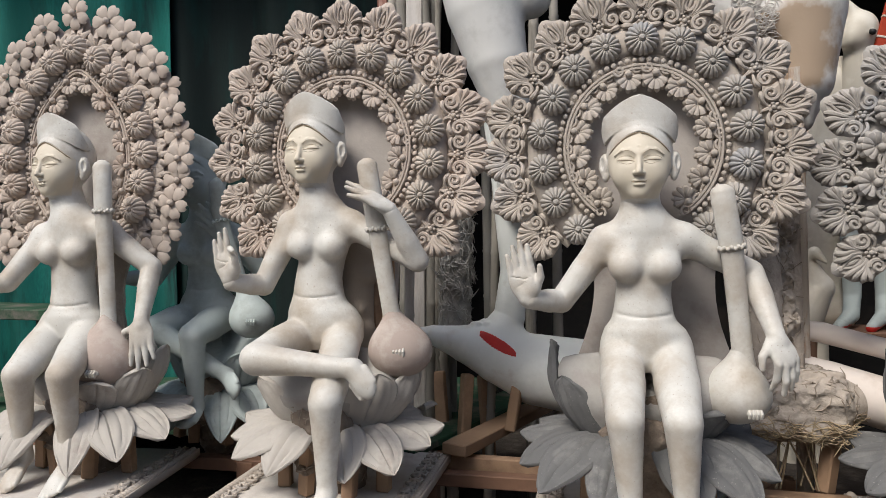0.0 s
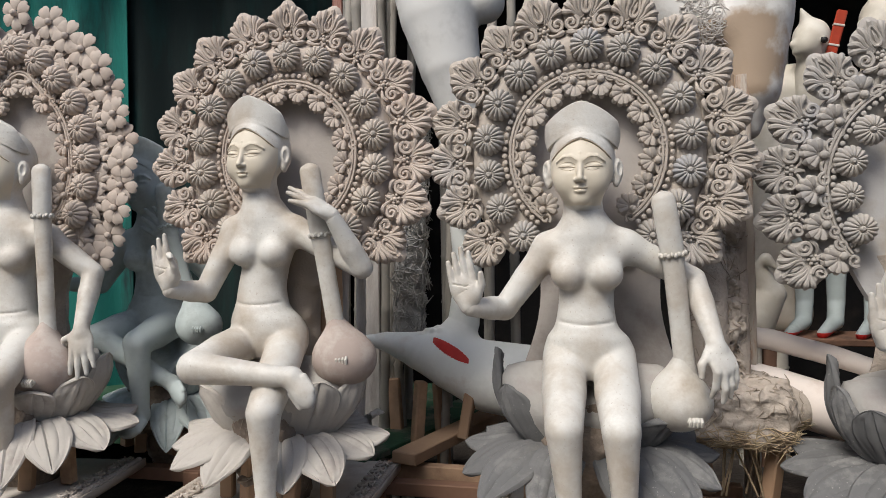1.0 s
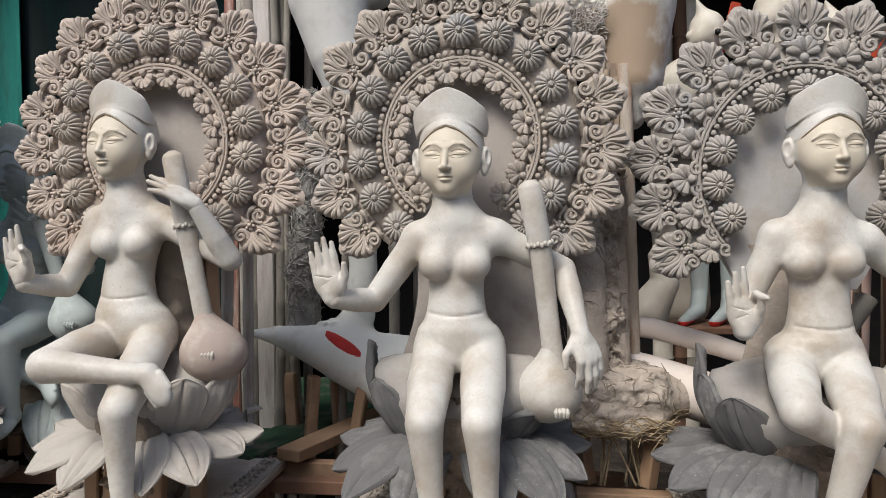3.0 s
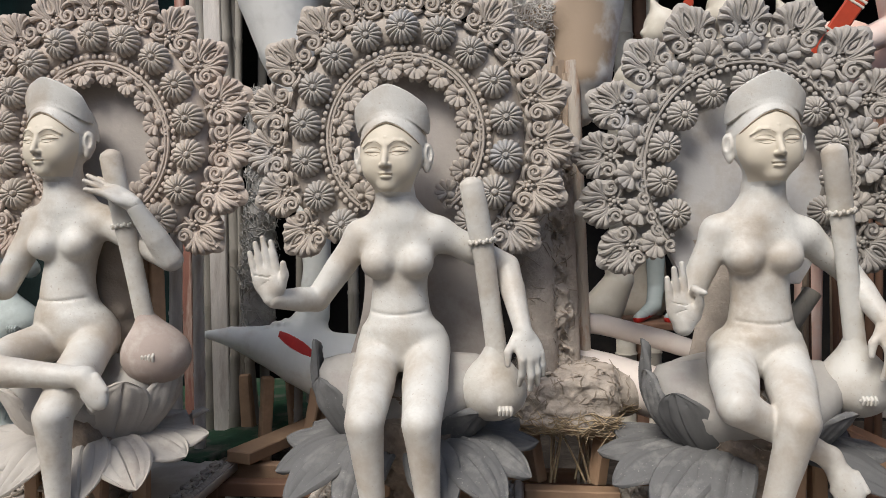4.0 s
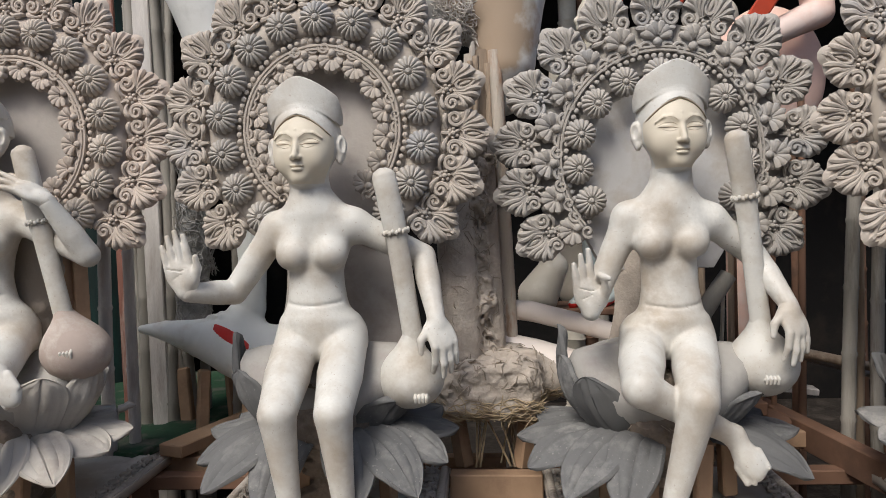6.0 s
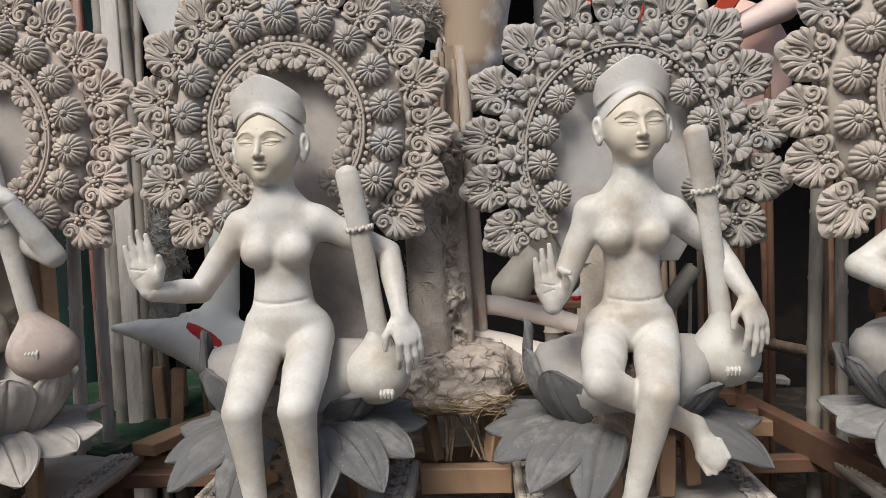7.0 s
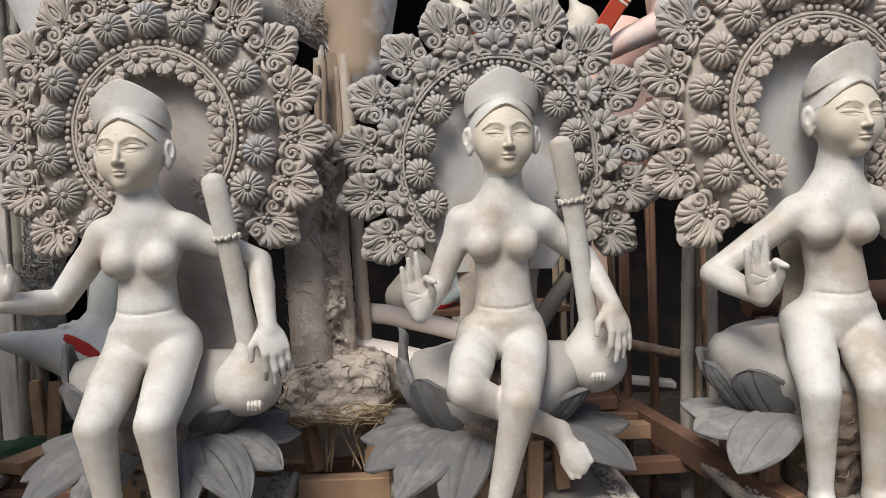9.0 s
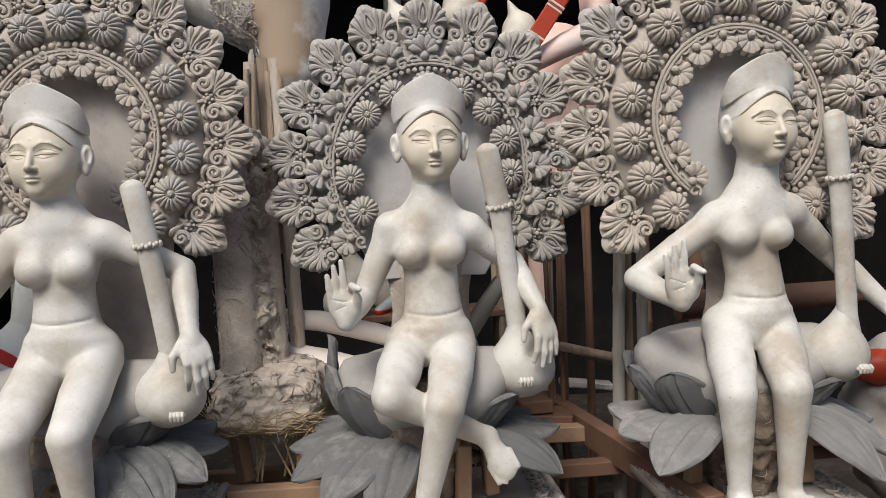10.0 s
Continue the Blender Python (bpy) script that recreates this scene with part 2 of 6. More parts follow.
        rim = [j for j in range(b)] + [i * b + b - 1 for i in range(1, a)] + [(a - 1) * b + j for j in range(b - 2, -1, -1)] + [i * b for i in range(a - 2, 0, -1)]
        for x, y in zip(rim, rim[1:] + rim[:1]):
            faces.append((x, y, y + o, x + o))
        return self.add(verts, faces)

    def mesh(self, name, smooth=True, origin=(0, 0, 0)):
        me = bpy.data.meshes.new(name)
        o = np.asarray(origin, float)
        me.from_pydata([tuple(np.asarray(p) - o) for p in self.v], [], self.f)
        me.validate()
        if smooth:
            me.polygons.foreach_set("use_smooth", [True] * len(me.polygons))
            me.update()
            me.set_sharp_from_angle(angle=radians(48))
        me.update()
        return me


def solid(name, shape, mat, origin=(0, 0, 0), smooth=True):
    """A top-level mesh; its shape is given in world places, its origin at origin."""
    me = shape.mesh(name, smooth, origin)
    me.materials.append(mat)
    ob = new(name, me)
    ob.location = origin
    return ob


def group_at(name, place):
    ob = new(name)
    ob.location = place
    ob.empty_display_size = 0.05
    return ob


def part(name, shape, mat, parent, label="", smooth=True, m=None):
    """A mesh under a thing or a part, in the parent's own frame."""
    me = shape if isinstance(shape, bpy.types.Mesh) else shape.mesh(name, smooth)
    if not me.materials:
        me.materials.append(mat)
    ob = new(name, me)
    ob.parent = parent
    if m is not None:
        ob.matrix_basis = m
    if label:
        ob["label"] = label
    return ob


# ---- sculpted clay: smooth unions of rounded forms, meshed on a grid ----
class Clay:
    def __init__(self):
        self.items = []

    def cone(self, a, b, ra, rb, k=0.02, cut=False):
        a, b = np.asarray(a, float), np.asarray(b, float)
        r = max(ra, rb)

        def dist(p):
            ab = b - a
            t = np.clip(((p - a) @ ab) / (ab @ ab + 1e-12), 0, 1)
            return np.linalg.norm(p - a - t[..., None] * ab, axis=-1) - (ra + (rb - ra) * t)

        self.items.append((dist, np.minimum(a, b) - r, np.maximum(a, b) + r, k, cut))
        return self

    def chain(self, pts, radii, k=0.02):
        pts, radii = [np.asarray(p, float) for p in pts], list(radii)

        def dist(p):
            best = None
            for a, b, ra, rb in zip(pts, pts[1:], radii, radii[1:]):
                ab = b - a
                t = np.clip(((p - a) @ ab) / (ab @ ab + 1e-12), 0, 1)
                d = np.linalg.norm(p - a - t[..., None] * ab, axis=-1) - (ra + (rb - ra) * t)
                if best is None:
                    best = d
                else:
                    w = np.maximum(0.012 - np.abs(best - d), 0) / 0.012
                    best = np.minimum(best, d) - w * w * 0.0008
            return best

        r = max(radii)
        self.items.append((dist, np.min(pts, axis=0) - r, np.max(pts, axis=0) + r, k, False))
        return self

    def ell(self, c, r, k=0.02, turn=None, cut=False):
        c, r = np.asarray(c, float), np.asarray(r, float)
        rot = np.asarray(turn, float) if turn is not None else np.eye(3)

        def dist(p):
            q = (p - c) @ rot
            k0 = np.linalg.norm(q / r, axis=-1)
            k1 = np.linalg.norm(q / (r * r), axis=-1) + 1e-9
            return k0 * (k0 - 1) / k1

        big = np.full(3, r.max()) if turn is not None else r
        self.items.append((dist, c - big, c + big, k, cut))
        return self

    def form(self, dist, lo, hi, k=0.005, cut=False):
        self.items.append((dist, np.asarray(lo, float), np.asarray(hi, float), k, cut))
        return self

    def mesh(self, h, lo=None, hi=None):
        lo = np.asarray(lo, float) if lo is not None else np.min([i[1] for i in self.items], axis=0) - 2 * h
        hi = np.asarray(hi, float) if hi is not None else np.max([i[2] for i in self.items], axis=0) + 2 * h
        n = np.ceil((hi - lo) / h).astype(int) + 1
        field = np.full(n, 0.08, np.float32)
        for dist, a, b, k, cut in self.items:
            pad = k + 3 * h
            i0 = np.clip(np.floor((a - pad - lo) / h).astype(int), 0, n)
            i1 = np.clip(np.ceil((b + pad - lo) / h).astype(int) + 1, 0, n)
            if (i1 <= i0).any():
                continue
            ax = [lo[d] + h * np.arange(i0[d], i1[d]) for d in range(3)]
            p = np.stack(np.meshgrid(*ax, indexing="ij"), -1)
            box = tuple(slice(i0[d], i1[d]) for d in range(3))
            d, f = dist(p), field[box]
            if cut:
                w = np.maximum(k - np.abs(f + d), 0) / k
                field[box] = np.maximum(f, -d) + w * w * k / 4
            else:
                w = np.maximum(k - np.abs(f - d), 0) / k
                field[box] = np.minimum(f, d) - w * w * k / 4
        return nets(field, lo, h)


def nets(field, lo, h):
    """Surface nets: one vertex in each crossed cell, one quad across each crossed edge."""
    s = field < 0
    n = np.array(field.shape) - 1
    sub = lambda o: tuple(slice(o[d], o[d] + n[d]) for d in range(3))
    corners = [(i, j, k) for i in (0, 1) for j in (0, 1) for k in (0, 1)]
    count = sum(s[sub(c)].astype(np.int8) for c in corners)
    active = (count > 0) & (count < 8)
    cells = np.argwhere(active)
    index = np.full(n, -1, np.int64)
    index[active] = np.arange(len(cells))
    total, times = np.zeros((len(cells), 3)), np.zeros(len(cells))
    for c in corners:
        for d in range(3):
            if c[d]:
                continue
            e = list(c)
            e[d] = 1
            fa = field[tuple((cells + c).T)].astype(float)
            fb = field[tuple((cells + e).T)].astype(float)
            hit = (fa < 0) != (fb < 0)
            t = np.where(hit, fa / np.where(hit, fa - fb, 1), 0)
            at = np.array(c, float)[None] + t[:, None] * (np.array(e) - np.array(c))[None]
            total += at * hit[:, None]
            times += hit
    verts = lo + h * (cells + total / times[:, None])
    quads = []
    for d in range(3):
        u, v = (d + 1) % 3, (d + 2) % 3
        a = [slice(0, n[q]) if q == d else slice(1, n[q]) for q in range(3)]
        b = list(a)
        b[d] = slice(1, n[d] + 1)
        sa, sb = s[tuple(a)], s[tuple(b)]
        for flip, mask in ((False, sa & ~sb), (True, ~sa & sb)):
            e = np.argwhere(mask)
            if not len(e):
                continue
            off = np.ones(3, int)
            off[d] = 0
            e = e + off
            du, dv = np.zeros(3, int), np.zeros(3, int)
            du[u], dv[v] = 1, 1
            q = np.stack([index[tuple((e - du - dv).T)], index[tuple((e - dv).T)], index[tuple(e.T)], index[tuple((e - du).T)]], 1)
            quads.append(q[:, ::-1] if flip else q)
    return verts, np.concatenate(quads)


def sculpture(name, pieces, mats, origin, slots=None):
    """One plain mesh out of meshed clay pieces; slots gives a material number for each face from its middle."""
    vs, fs, ms, o = [], [], [], 0
    for i, (v, f) in enumerate(pieces):
        vs.append(v)
        fs.append(f + o)
        o += len(v)
        mid = v[f].mean(1)
        ms.append(slots(i, mid) if slots else np.zeros(len(f), int))
    v, f = np.concatenate(vs) - np.asarray(origin, float), np.concatenate(fs)
    me = bpy.data.meshes.new(name)
    me.vertices.add(len(v))
    me.vertices.foreach_set("co", v.ravel())
    me.loops.add(f.size)
    me.loops.foreach_set("vertex_index", f.ravel().astype(np.int32))
    me.polygons.add(len(f))
    me.polygons.foreach_set("loop_start", np.arange(0, f.size, 4, dtype=np.int32))
    me.polygons.foreach_set("material_index", np.concatenate(ms).astype(np.int32))
    me.update(calc_edges=True)
    me.polygons.foreach_set("use_smooth", np.ones(len(f), bool))
    for m in mats:
        me.materials.append(m)
    ob = new(name, me)
    ob.location = origin
    return ob


# ---- seated clay figures, each one plain mesh ----
def add_hand(c, wrist, u, n, s, size=1.0, bend=(0.1, 0.1, 0.1, 0.1), spread=0.12, thumb=0.6, pinch=False, arm=None):
    """u: towards the fingertips, n: out of the palm, s: towards the thumb."""
    wrist, u = np.asarray(wrist, float), unit(u)
    n = unit(np.asarray(n, float) - u * np.dot(n, u))
    s0 = np.cross(u, n)
    s = s0 if np.dot(s0, s) > 0 else -s0
    rot = np.stack([s, u, n], 1)
    z = size
    back = -u if arm is None else unit(np.asarray(arm, float) - wrist)
    c.chain([wrist + back * 0.04 * z, wrist, wrist + u * 0.015 * z], [0.0265 * z, 0.025 * z, 0.025 * z], 0.015)
    c.ell(wrist + u * 0.048 * z, (0.042 * z, 0.050 * z, 0.019 * z), 0.014, rot)
    c.ell(wrist + u * 0.032 * z + s * 0.020 * z + n * 0.008 * z, (0.022 * z, 0.032 * z, 0.017 * z), 0.012, rot)
    for i, (off, length) in enumerate(((0.030, 0.074), (0.011, 0.084), (-0.010, 0.079), (-0.030, 0.062))):
        b = wrist + u * (0.086 - 0.006 * abs(i - 1)) * z + s * off * z
        way = unit(u + s * (off / 0.03) * spread)
        m = b + way * length * 0.5 * z + n * bend[i] * 0.03 * z
        e = m + unit(way + n * bend[i] * 1.6) * length * 0.5 * z
        if pinch and i == 0:
            m, e = b + u * 0.022 * z + n * 0.025 * z, b + u * 0.012 * z + n * 0.05 * z + s * 0.018 * z
        c.chain([b - u * 0.02 * z, b, m, e], [0.012 * z, 0.0115 * z, 0.0098 * z, 0.0072 * z], 0.004)
    tb = wrist + u * 0.025 * z + s * 0.033 * z + n * 0.006 * z
    tm = tb + unit(u * thumb + s * 0.55 + n * 0.2) * 0.036 * z
    te = tm + unit(u * (thumb + 0.3) + s * 0.15 + n * 0.3) * 0.034 * z
    if pinch:
        tm, te = tb + (u * 0.035 + n * 0.018 + s * 0.008) * z, tb + (u * 0.068 + n * 0.03 + s * 0.004) * z
    c.chain([tb, tm, te], [0.0145 * z, 0.0115 * z, 0.008 * z], 0.008)
    # creases across the palm and round the ball of the thumb
    for line in (((0.024, 0.062), (0.004, 0.058), (-0.030, 0.072)), ((0.026, 0.056), (0.004, 0.048), (-0.022, 0.040)), ((0.020, 0.056), (0.002, 0.036), (0.004, 0.014))):
        for (s1, u1), (s2, u2) in zip(line, line[1:]):
            d1, d2 = (0.0185 * math.sqrt(max(0.1, 1 - (q / 0.044) ** 2 - ((k - 0.048) / 0.054) ** 2)) for q, k in ((s1, u1), (s2, u2)))
            c.cone(wrist + (s * s1 + u * u1 + n * d1) * z, wrist + (s * s2 + u * u2 + n * d2) * z, 0.0014 * z, 0.0014 * z, 0.002, cut=True)


def add_head(c, at, yaw, size=1.0):
    """Cranium, face, ears, hair roll and a peaked tiara; the face looks along -y before the turn."""
    ca, sa = math.cos(radians(yaw)), math.sin(radians(yaw))
    R = np.array([[ca, -sa, 0], [sa, ca, 0], [0, 0, 1]])
    at = np.asarray(at, float)
    P = lambda x, y, z: at + R @ (np.array([x, y, z]) * size)
    S = lambda *r: np.array(r) * size
    c.ell(P(0, 0.020, 0.034), S(0.089, 0.098, 0.104), 0.01, R)
    c.ell(P(0, -0.012, -0.006), S(0.086, 0.079, 0.084), 0.03, R)
    c.ell(P(0, -0.030, -0.056), S(0.050, 0.050, 0.048), 0.035, R)
    c.ell(P(0, -0.066, -0.088), S(0.021, 0.016, 0.017), 0.025, R)
    for q in (-1, 1):
        c.ell(P(q * 0.043, -0.050, -0.034), S(0.028, 0.026, 0.034), 0.03, R)
        # hollow under the brow, then the lidded eye in it
        c.ell(P(q * 0.037, -0.0985, 0.010), S(0.034, 0.0150, 0.0150), 0.016, R, cut=True)
        c.ell(P(q * 0.037, -0.0625, 0.004), S(0.0275, 0.0190, 0.0125), 0.004, R)
        c.ell(P(q * 0.037, -0.0640, 0.0085), S(0.0265, 0.0195, 0.0080), 0.003, R)
        for a, b in (((0.010, 0.024), (0.026, 0.0345)), ((0.026, 0.0345), (0.048, 0.034)), ((0.048, 0.034), (0.070, 0.020))):
            c.cone(P(q * a[0], -0.0865 + a[0] * 0.20, a[1]), P(q * b[0], -0.0865 + b[0] * 0.28, b[1]), 0.0016 * size, 0.0014 * size, 0.010)
        c.ell(P(q * 0.101, 0.012, 0.000), S(0.017, 0.020, 0.036), 0.006, R)
        c.ell(P(q * 0.110, -0.006, 0.004), S(0.008, 0.012, 0.022), 0.004, R, cut=True)
        c.ell(P(q * 0.098, 0.006, -0.036), S(0.010, 0.012, 0.015), 0.010, R)
        c.ell(P(q * 0.0105, -0.093, -0.033), S(0.0066, 0.008, 0.0060), 0.005, R)
        c.ell(P(q * 0.0075, -0.1000, -0.0400), S(0.0034, 0.0050, 0.0022), 0.002, R, cut=True)
    c.chain([P(0, -0.079, 0.030), P(0, -0.091, 0.000), P(0, -0.1045, -0.030)], [0.0062 * size, 0.0064 * size, 0.0090 * size], 0.009)
    c.ell(P(0, -0.0850, -0.0545), S(0.0190, 0.0080, 0.0046), 0.004, R)
    c.ell(P(0, -0.0845, -0.0650), S(0.0165, 0.0095, 0.0062), 0.004, R)
    c.ell(P(0, -0.0880, -0.0590), S(0.0170, 0.0070, 0.0010), 0.002, R, cut=True)
    c.ell(P(0, -0.0835, 0.044), S(0.0036, 0.0030, 0.0036), 0.003, R)

    def local(p):
        return ((p - at) @ R) / size

    def arch(q):
        """Height above the hairline, which peaks in the middle and falls to the temples."""
        x = np.abs(q[..., 0])
        return q[..., 2] - (0.088 - 0.14 * x - 6.2 * x * x)

    def hair(p):
        q = local(p)
        r = np.array([0.0965, 0.106, 0.128])
        e = q - np.array([0, 0.022, 0.030])
        k0 = np.linalg.norm(e / r, axis=-1)
        d = k0 * (k0 - 1) / (np.linalg.norm(e / (r * r), axis=-1) + 1e-9)
        low = np.where(q[..., 1] < 0.02, -arch(q), -(q[..., 2] - 0.012))
        return np.maximum(d, low * 0.9) * size

    c.form(hair, at - 0.13 * size, at + 0.16 * size, 0.004 * size)

    def tiara(p):
        q = local(p)
        x, z = q[..., 0], q[..., 2]
        y = q[..., 1] - 0.022 - 0.16 * (z - 0.1)
        ax = np.clip(0.100 + 0.26 * (z - 0.050), 0.099, 0.1225)
        rho = np.hypot(x / ax, y / np.clip(0.0835 + 0.16 * (z - 0.115), 0.078, 0.098))
        top = 0.199 - 0.24 * np.sqrt(x * x + 0.0001) - 3.2 * x * x
        bottom = 0.115 - 5.2 * x * x
        d = (rho - 1) * 0.100
        d = np.maximum(d, -d - 0.016)
        return np.maximum(np.maximum(np.maximum(d, (z - top + 1.1 * np.maximum(0, y + 0.045)) * 0.6), (bottom - z) * 0.8), y - 0.025) * size

    c.form(tiara, at + np.array([-0.14, -0.14, 0.0]) * size, at + np.array([0.14, 0.16, 0.21]) * size, 0.010 * size)

    def slots(mid):
        q = local(mid)
        face = (arch(q) < 0.0) & (q[:, 1] < 0.005 - 0.25 * np.abs(q[:, 0])) & (q[:, 2] > -0.105)
        return np.where(face, 1, 0)

    def lines(surface):
        """Fine dark tubes on the meshed face: the hairline, and crease shade at brows, lids and mouth."""
        v = local(surface[0])
        v = v[v[:, 1] < 0.03]
        sh = Shape()

        def draw(pts, r):
            c3 = curve([(x, 0, z) for x, z in pts], 16)
            out = []
            for x, _, z in c3:
                d = np.hypot(v[:, 0] - x, v[:, 2] - z)
                near = v[d < 0.005]
                if len(near):
                    out.append((x, np.sort(near[:, 1])[: max(1, len(near) // 2)].mean(), z))
            if len(out) > 4:
                out = np.array(out)
                out[1:-1, 1] = (out[:-2, 1] + out[1:-1, 1] + out[2:, 1]) / 3
                n = len(out)
                sh.tube(at + (out * size) @ R.T, r * size * np.clip(np.minimum(np.arange(n), np.arange(n)[::-1]) / 3 + 0.35, 0, 1), 4, caps=False)

        for q in (-1, 1):
            draw([(q * x, 0.088 - 0.14 * x - 6.2 * x * x - 0.002) for x in (0.0, 0.02, 0.04, 0.06, 0.075, 0.086)], 0.0021)
            draw([(q * 0.010, 0.021), (q * 0.026, 0.0320), (q * 0.048, 0.0315), (q * 0.069, 0.018)], 0.0006)
            draw([(q * 0.011, 0.007), (q * 0.024, 0.0165), (q * 0.046, 0.0175), (q * 0.065, 0.009)], 0.0005)
            draw([(q * 0.011, 0.0005), (q * 0.026, 0.0045), (q * 0.044, 0.0050), (q * 0.064, 0.0060)], 0.0011)
            draw([(q * 0.015, -0.0025), (q * 0.034, -0.0062), (q * 0.056, 0.0005)], 0.0005)
        draw([(-0.022, -0.0545), (-0.011, -0.0590), (0.0, -0.0592), (0.011, -0.0590), (0.022, -0.0545)], 0.0010)
        return np.array(sh.v), np.array(sh.f)

    slots.lines = lines
    return slots


def figure(name, label, J, yaw=0.0, hand_l=None, hand_r=None, mats=(CLAY, FACE, LINE, WHITECLAY), fine=True, head=1.0, plain=False, spots=()):
    """A seated figure from its joints. L and R are the sides as a viewer in front sees them."""
    A = {k: np.asarray(v, float) for k, v in J.items()}
    b = Clay()
    mid = (A["SL"] + A["SR"]) / 2
    H, C, W, P = A["H"], A["C"], A["W"], A["P"]
    N = mid + np.array([0, 0.005, 0.045])
    b.cone(N - (0, 0, 0.04), H + np.array([0, 0.012, -0.10]), 0.073, 0.055, 0.05)
    for k in ("SL", "SR"):
        b.cone(N - (0, 0, 0.012), A[k], 0.055, 0.044, 0.05)
    # trunk: oval sections up the spine, waisted above a crease at the belly
    crease = W[2] - 0.026
    rows = [(P[2] - 0.060, 0.118, 0.066, 0.095, P), (P[2] - 0.025, 0.131, 0.084, 0.100, P), (P[2] + 0.025, 0.134, 0.093, 0.098, P), ((P[2] + crease) / 2 + 0.012, 0.119, 0.090, 0.085, P * 0.6 + W * 0.4),
            (crease - 0.014, 0.096, 0.079, 0.074, W), (crease + 0.010, 0.088, 0.071, 0.068, W), (W[2] + 0.035, 0.081, 0.063, 0.062, W), (C[2] - 0.045, 0.080, 0.058, 0.062, C), (C[2] + 0.010, 0.100, 0.064, 0.066, C),
            (mid[2] - 0.030, 0.104, 0.060, 0.062, mid), (mid[2] + 0.012, 0.088, 0.048, 0.050, mid)]
    zs = np.array([r[0] for r in rows])
    fz = np.linspace(zs[0], zs[-1], 60)
    table = [np.interp(fz, zs, [r[q] for r in rows]) for q in (1, 2, 3)] + [np.interp(fz, zs, [r[4][q] for r in rows]) for q in (0, 1)]
    table = [np.convolve(np.pad(v, 3, mode="edge"), (0.06, 0.12, 0.19, 0.26, 0.19, 0.12, 0.06), "valid") if q > 2 else np.convolve(np.pad(v, 1, mode="edge"), (0.25, 0.5, 0.25), "valid") for q, v in enumerate(table)]

    def trunk(p):
        z = p[..., 2]
        hw, df, db, cx, cy = (np.interp(z, fz, v) for v in table)
        x, y = p[..., 0] - cx, p[..., 1] - cy
        dy = np.where(y < 0, df, db)
        k0 = np.hypot(x / hw, y / dy)
        k1 = np.hypot(x / hw ** 2, y / dy ** 2) + 1e-6
        return np.maximum(k0 * (k0 - 1) / k1, np.maximum(z - fz[-1], fz[0] - z))

    b.form(trunk, (P[0] - 0.25, P[1] - 0.2, fz[0]), (P[0] + 0.25, P[1] + 0.2, fz[-1]), 0.035)
    for q in (-1, 1):
        b.ell(C + (q * 0.053, -0.046, 0.002), (0.050, 0.046, 0.045), 0.014)
        b.ell(C + (q * 0.048, -0.030, 0.036), (0.044, 0.034, 0.046), 0.035)
    ring = [(W[0] + 0.088 * math.sin(a), W[1] - 0.0705 * math.cos(a), crease + 0.002 + 0.010 * abs(math.sin(a)) ** 2) for a in np.linspace(-1.15, 1.15, 15)]
    for p, q in zip(ring, ring[1:]):
        b.cone(p, q, 0.0024, 0.0024, 0.006, cut=True)
    for k in ("L", "R"):
        S, E, F = A["S" + k], A["E" + k], A["W" + k]
        b.chain([S, S * 0.5 + E * 0.5, E, E * 0.6 + F * 0.4, F], [0.044, 0.041, 0.036, 0.035, 0.0255], 0.03)
        hip = P + np.array([-0.073 if k == "L" else 0.073, -0.020, -0.010])
        K, Z = A["K" + k], A["A" + k]
        b.chain([hip, hip * 0.5 + K * 0.5, K, K * 0.65 + Z * 0.35, Z], [0.064, 0.063, 0.051, 0.041, 0.028], 0.012)
        toe = A.get("T" + k)
        if toe is not None:
            b.chain([Z, Z * 0.4 + toe * 0.6], [0.031, 0.024], 0.015)
            way = unit(toe - Z)
            across = unit(np.cross(way, (0, 1, 0.25)))
            b.ell(Z * 0.35 + toe * 0.65, (0.038, 0.056, 0.024), 0.015, np.stack([across, way, np.cross(across, way)], 1))
            for i in range(5):
                p = toe + across * (i - 2) * 0.0175 - way * abs(i - 1) * 0.007
                b.cone(p - way * 0.035, p + way * 0.014, 0.0105, 0.0085, 0.003)
    head_c = Clay()
    head_c.cone(N - (0, 0, 0.03), H + np.array([0, 0.013, -0.075]), 0.0655, 0.0550, 0.01)
    for i in range(3):
        z = H + np.array([0, -0.0455, -0.106 - 0.016 * i])
        head_c.cone(z + (-0.042, 0.024, 0.006), z, 0.0030, 0.0030, 0.004, cut=True)
        head_c.cone(z + (0.042, 0.024, 0.006), z, 0.0030, 0.0030, 0.004, cut=True)
    slot = add_head(head_c, H, yaw, head)
    body = b.mesh(0.0055 if fine else 0.008, hi=None)
    top = head_c.mesh(0.0026 if fine else 0.004, lo=H + np.array([-0.15, -0.15, -0.152]), hi=H + np.array([0.15, 0.18, 0.23]))
    pieces = [body, top] + ([] if plain else [slot.lines(top)])
    for spec, k in ((hand_l, "EL"), (hand_r, "ER")):
        if spec:
            hc = Clay()
            add_hand(hc, arm=A[k], **spec)
            pieces.append(hc.mesh(0.0030 if fine else 0.005))
    for p in spots:
        sp = Clay()
        sp.ell(p, (0.010, 0.004, 0.015), 0.002)
        pieces.append(sp.mesh(0.0022))
    base = (P[0], P[1], P[2] - 0.09)
    ob = sculpture(name, pieces, mats, base, lambda i, m: np.zeros(len(m), int) if plain or i not in ((1, 2, 5) if spots else (1, 2)) else slot(m) if i == 1 else np.full(len(m), 2 if i < 3 else 3))
    return tagged(ob, label, "statue", "row of seated clay figures")


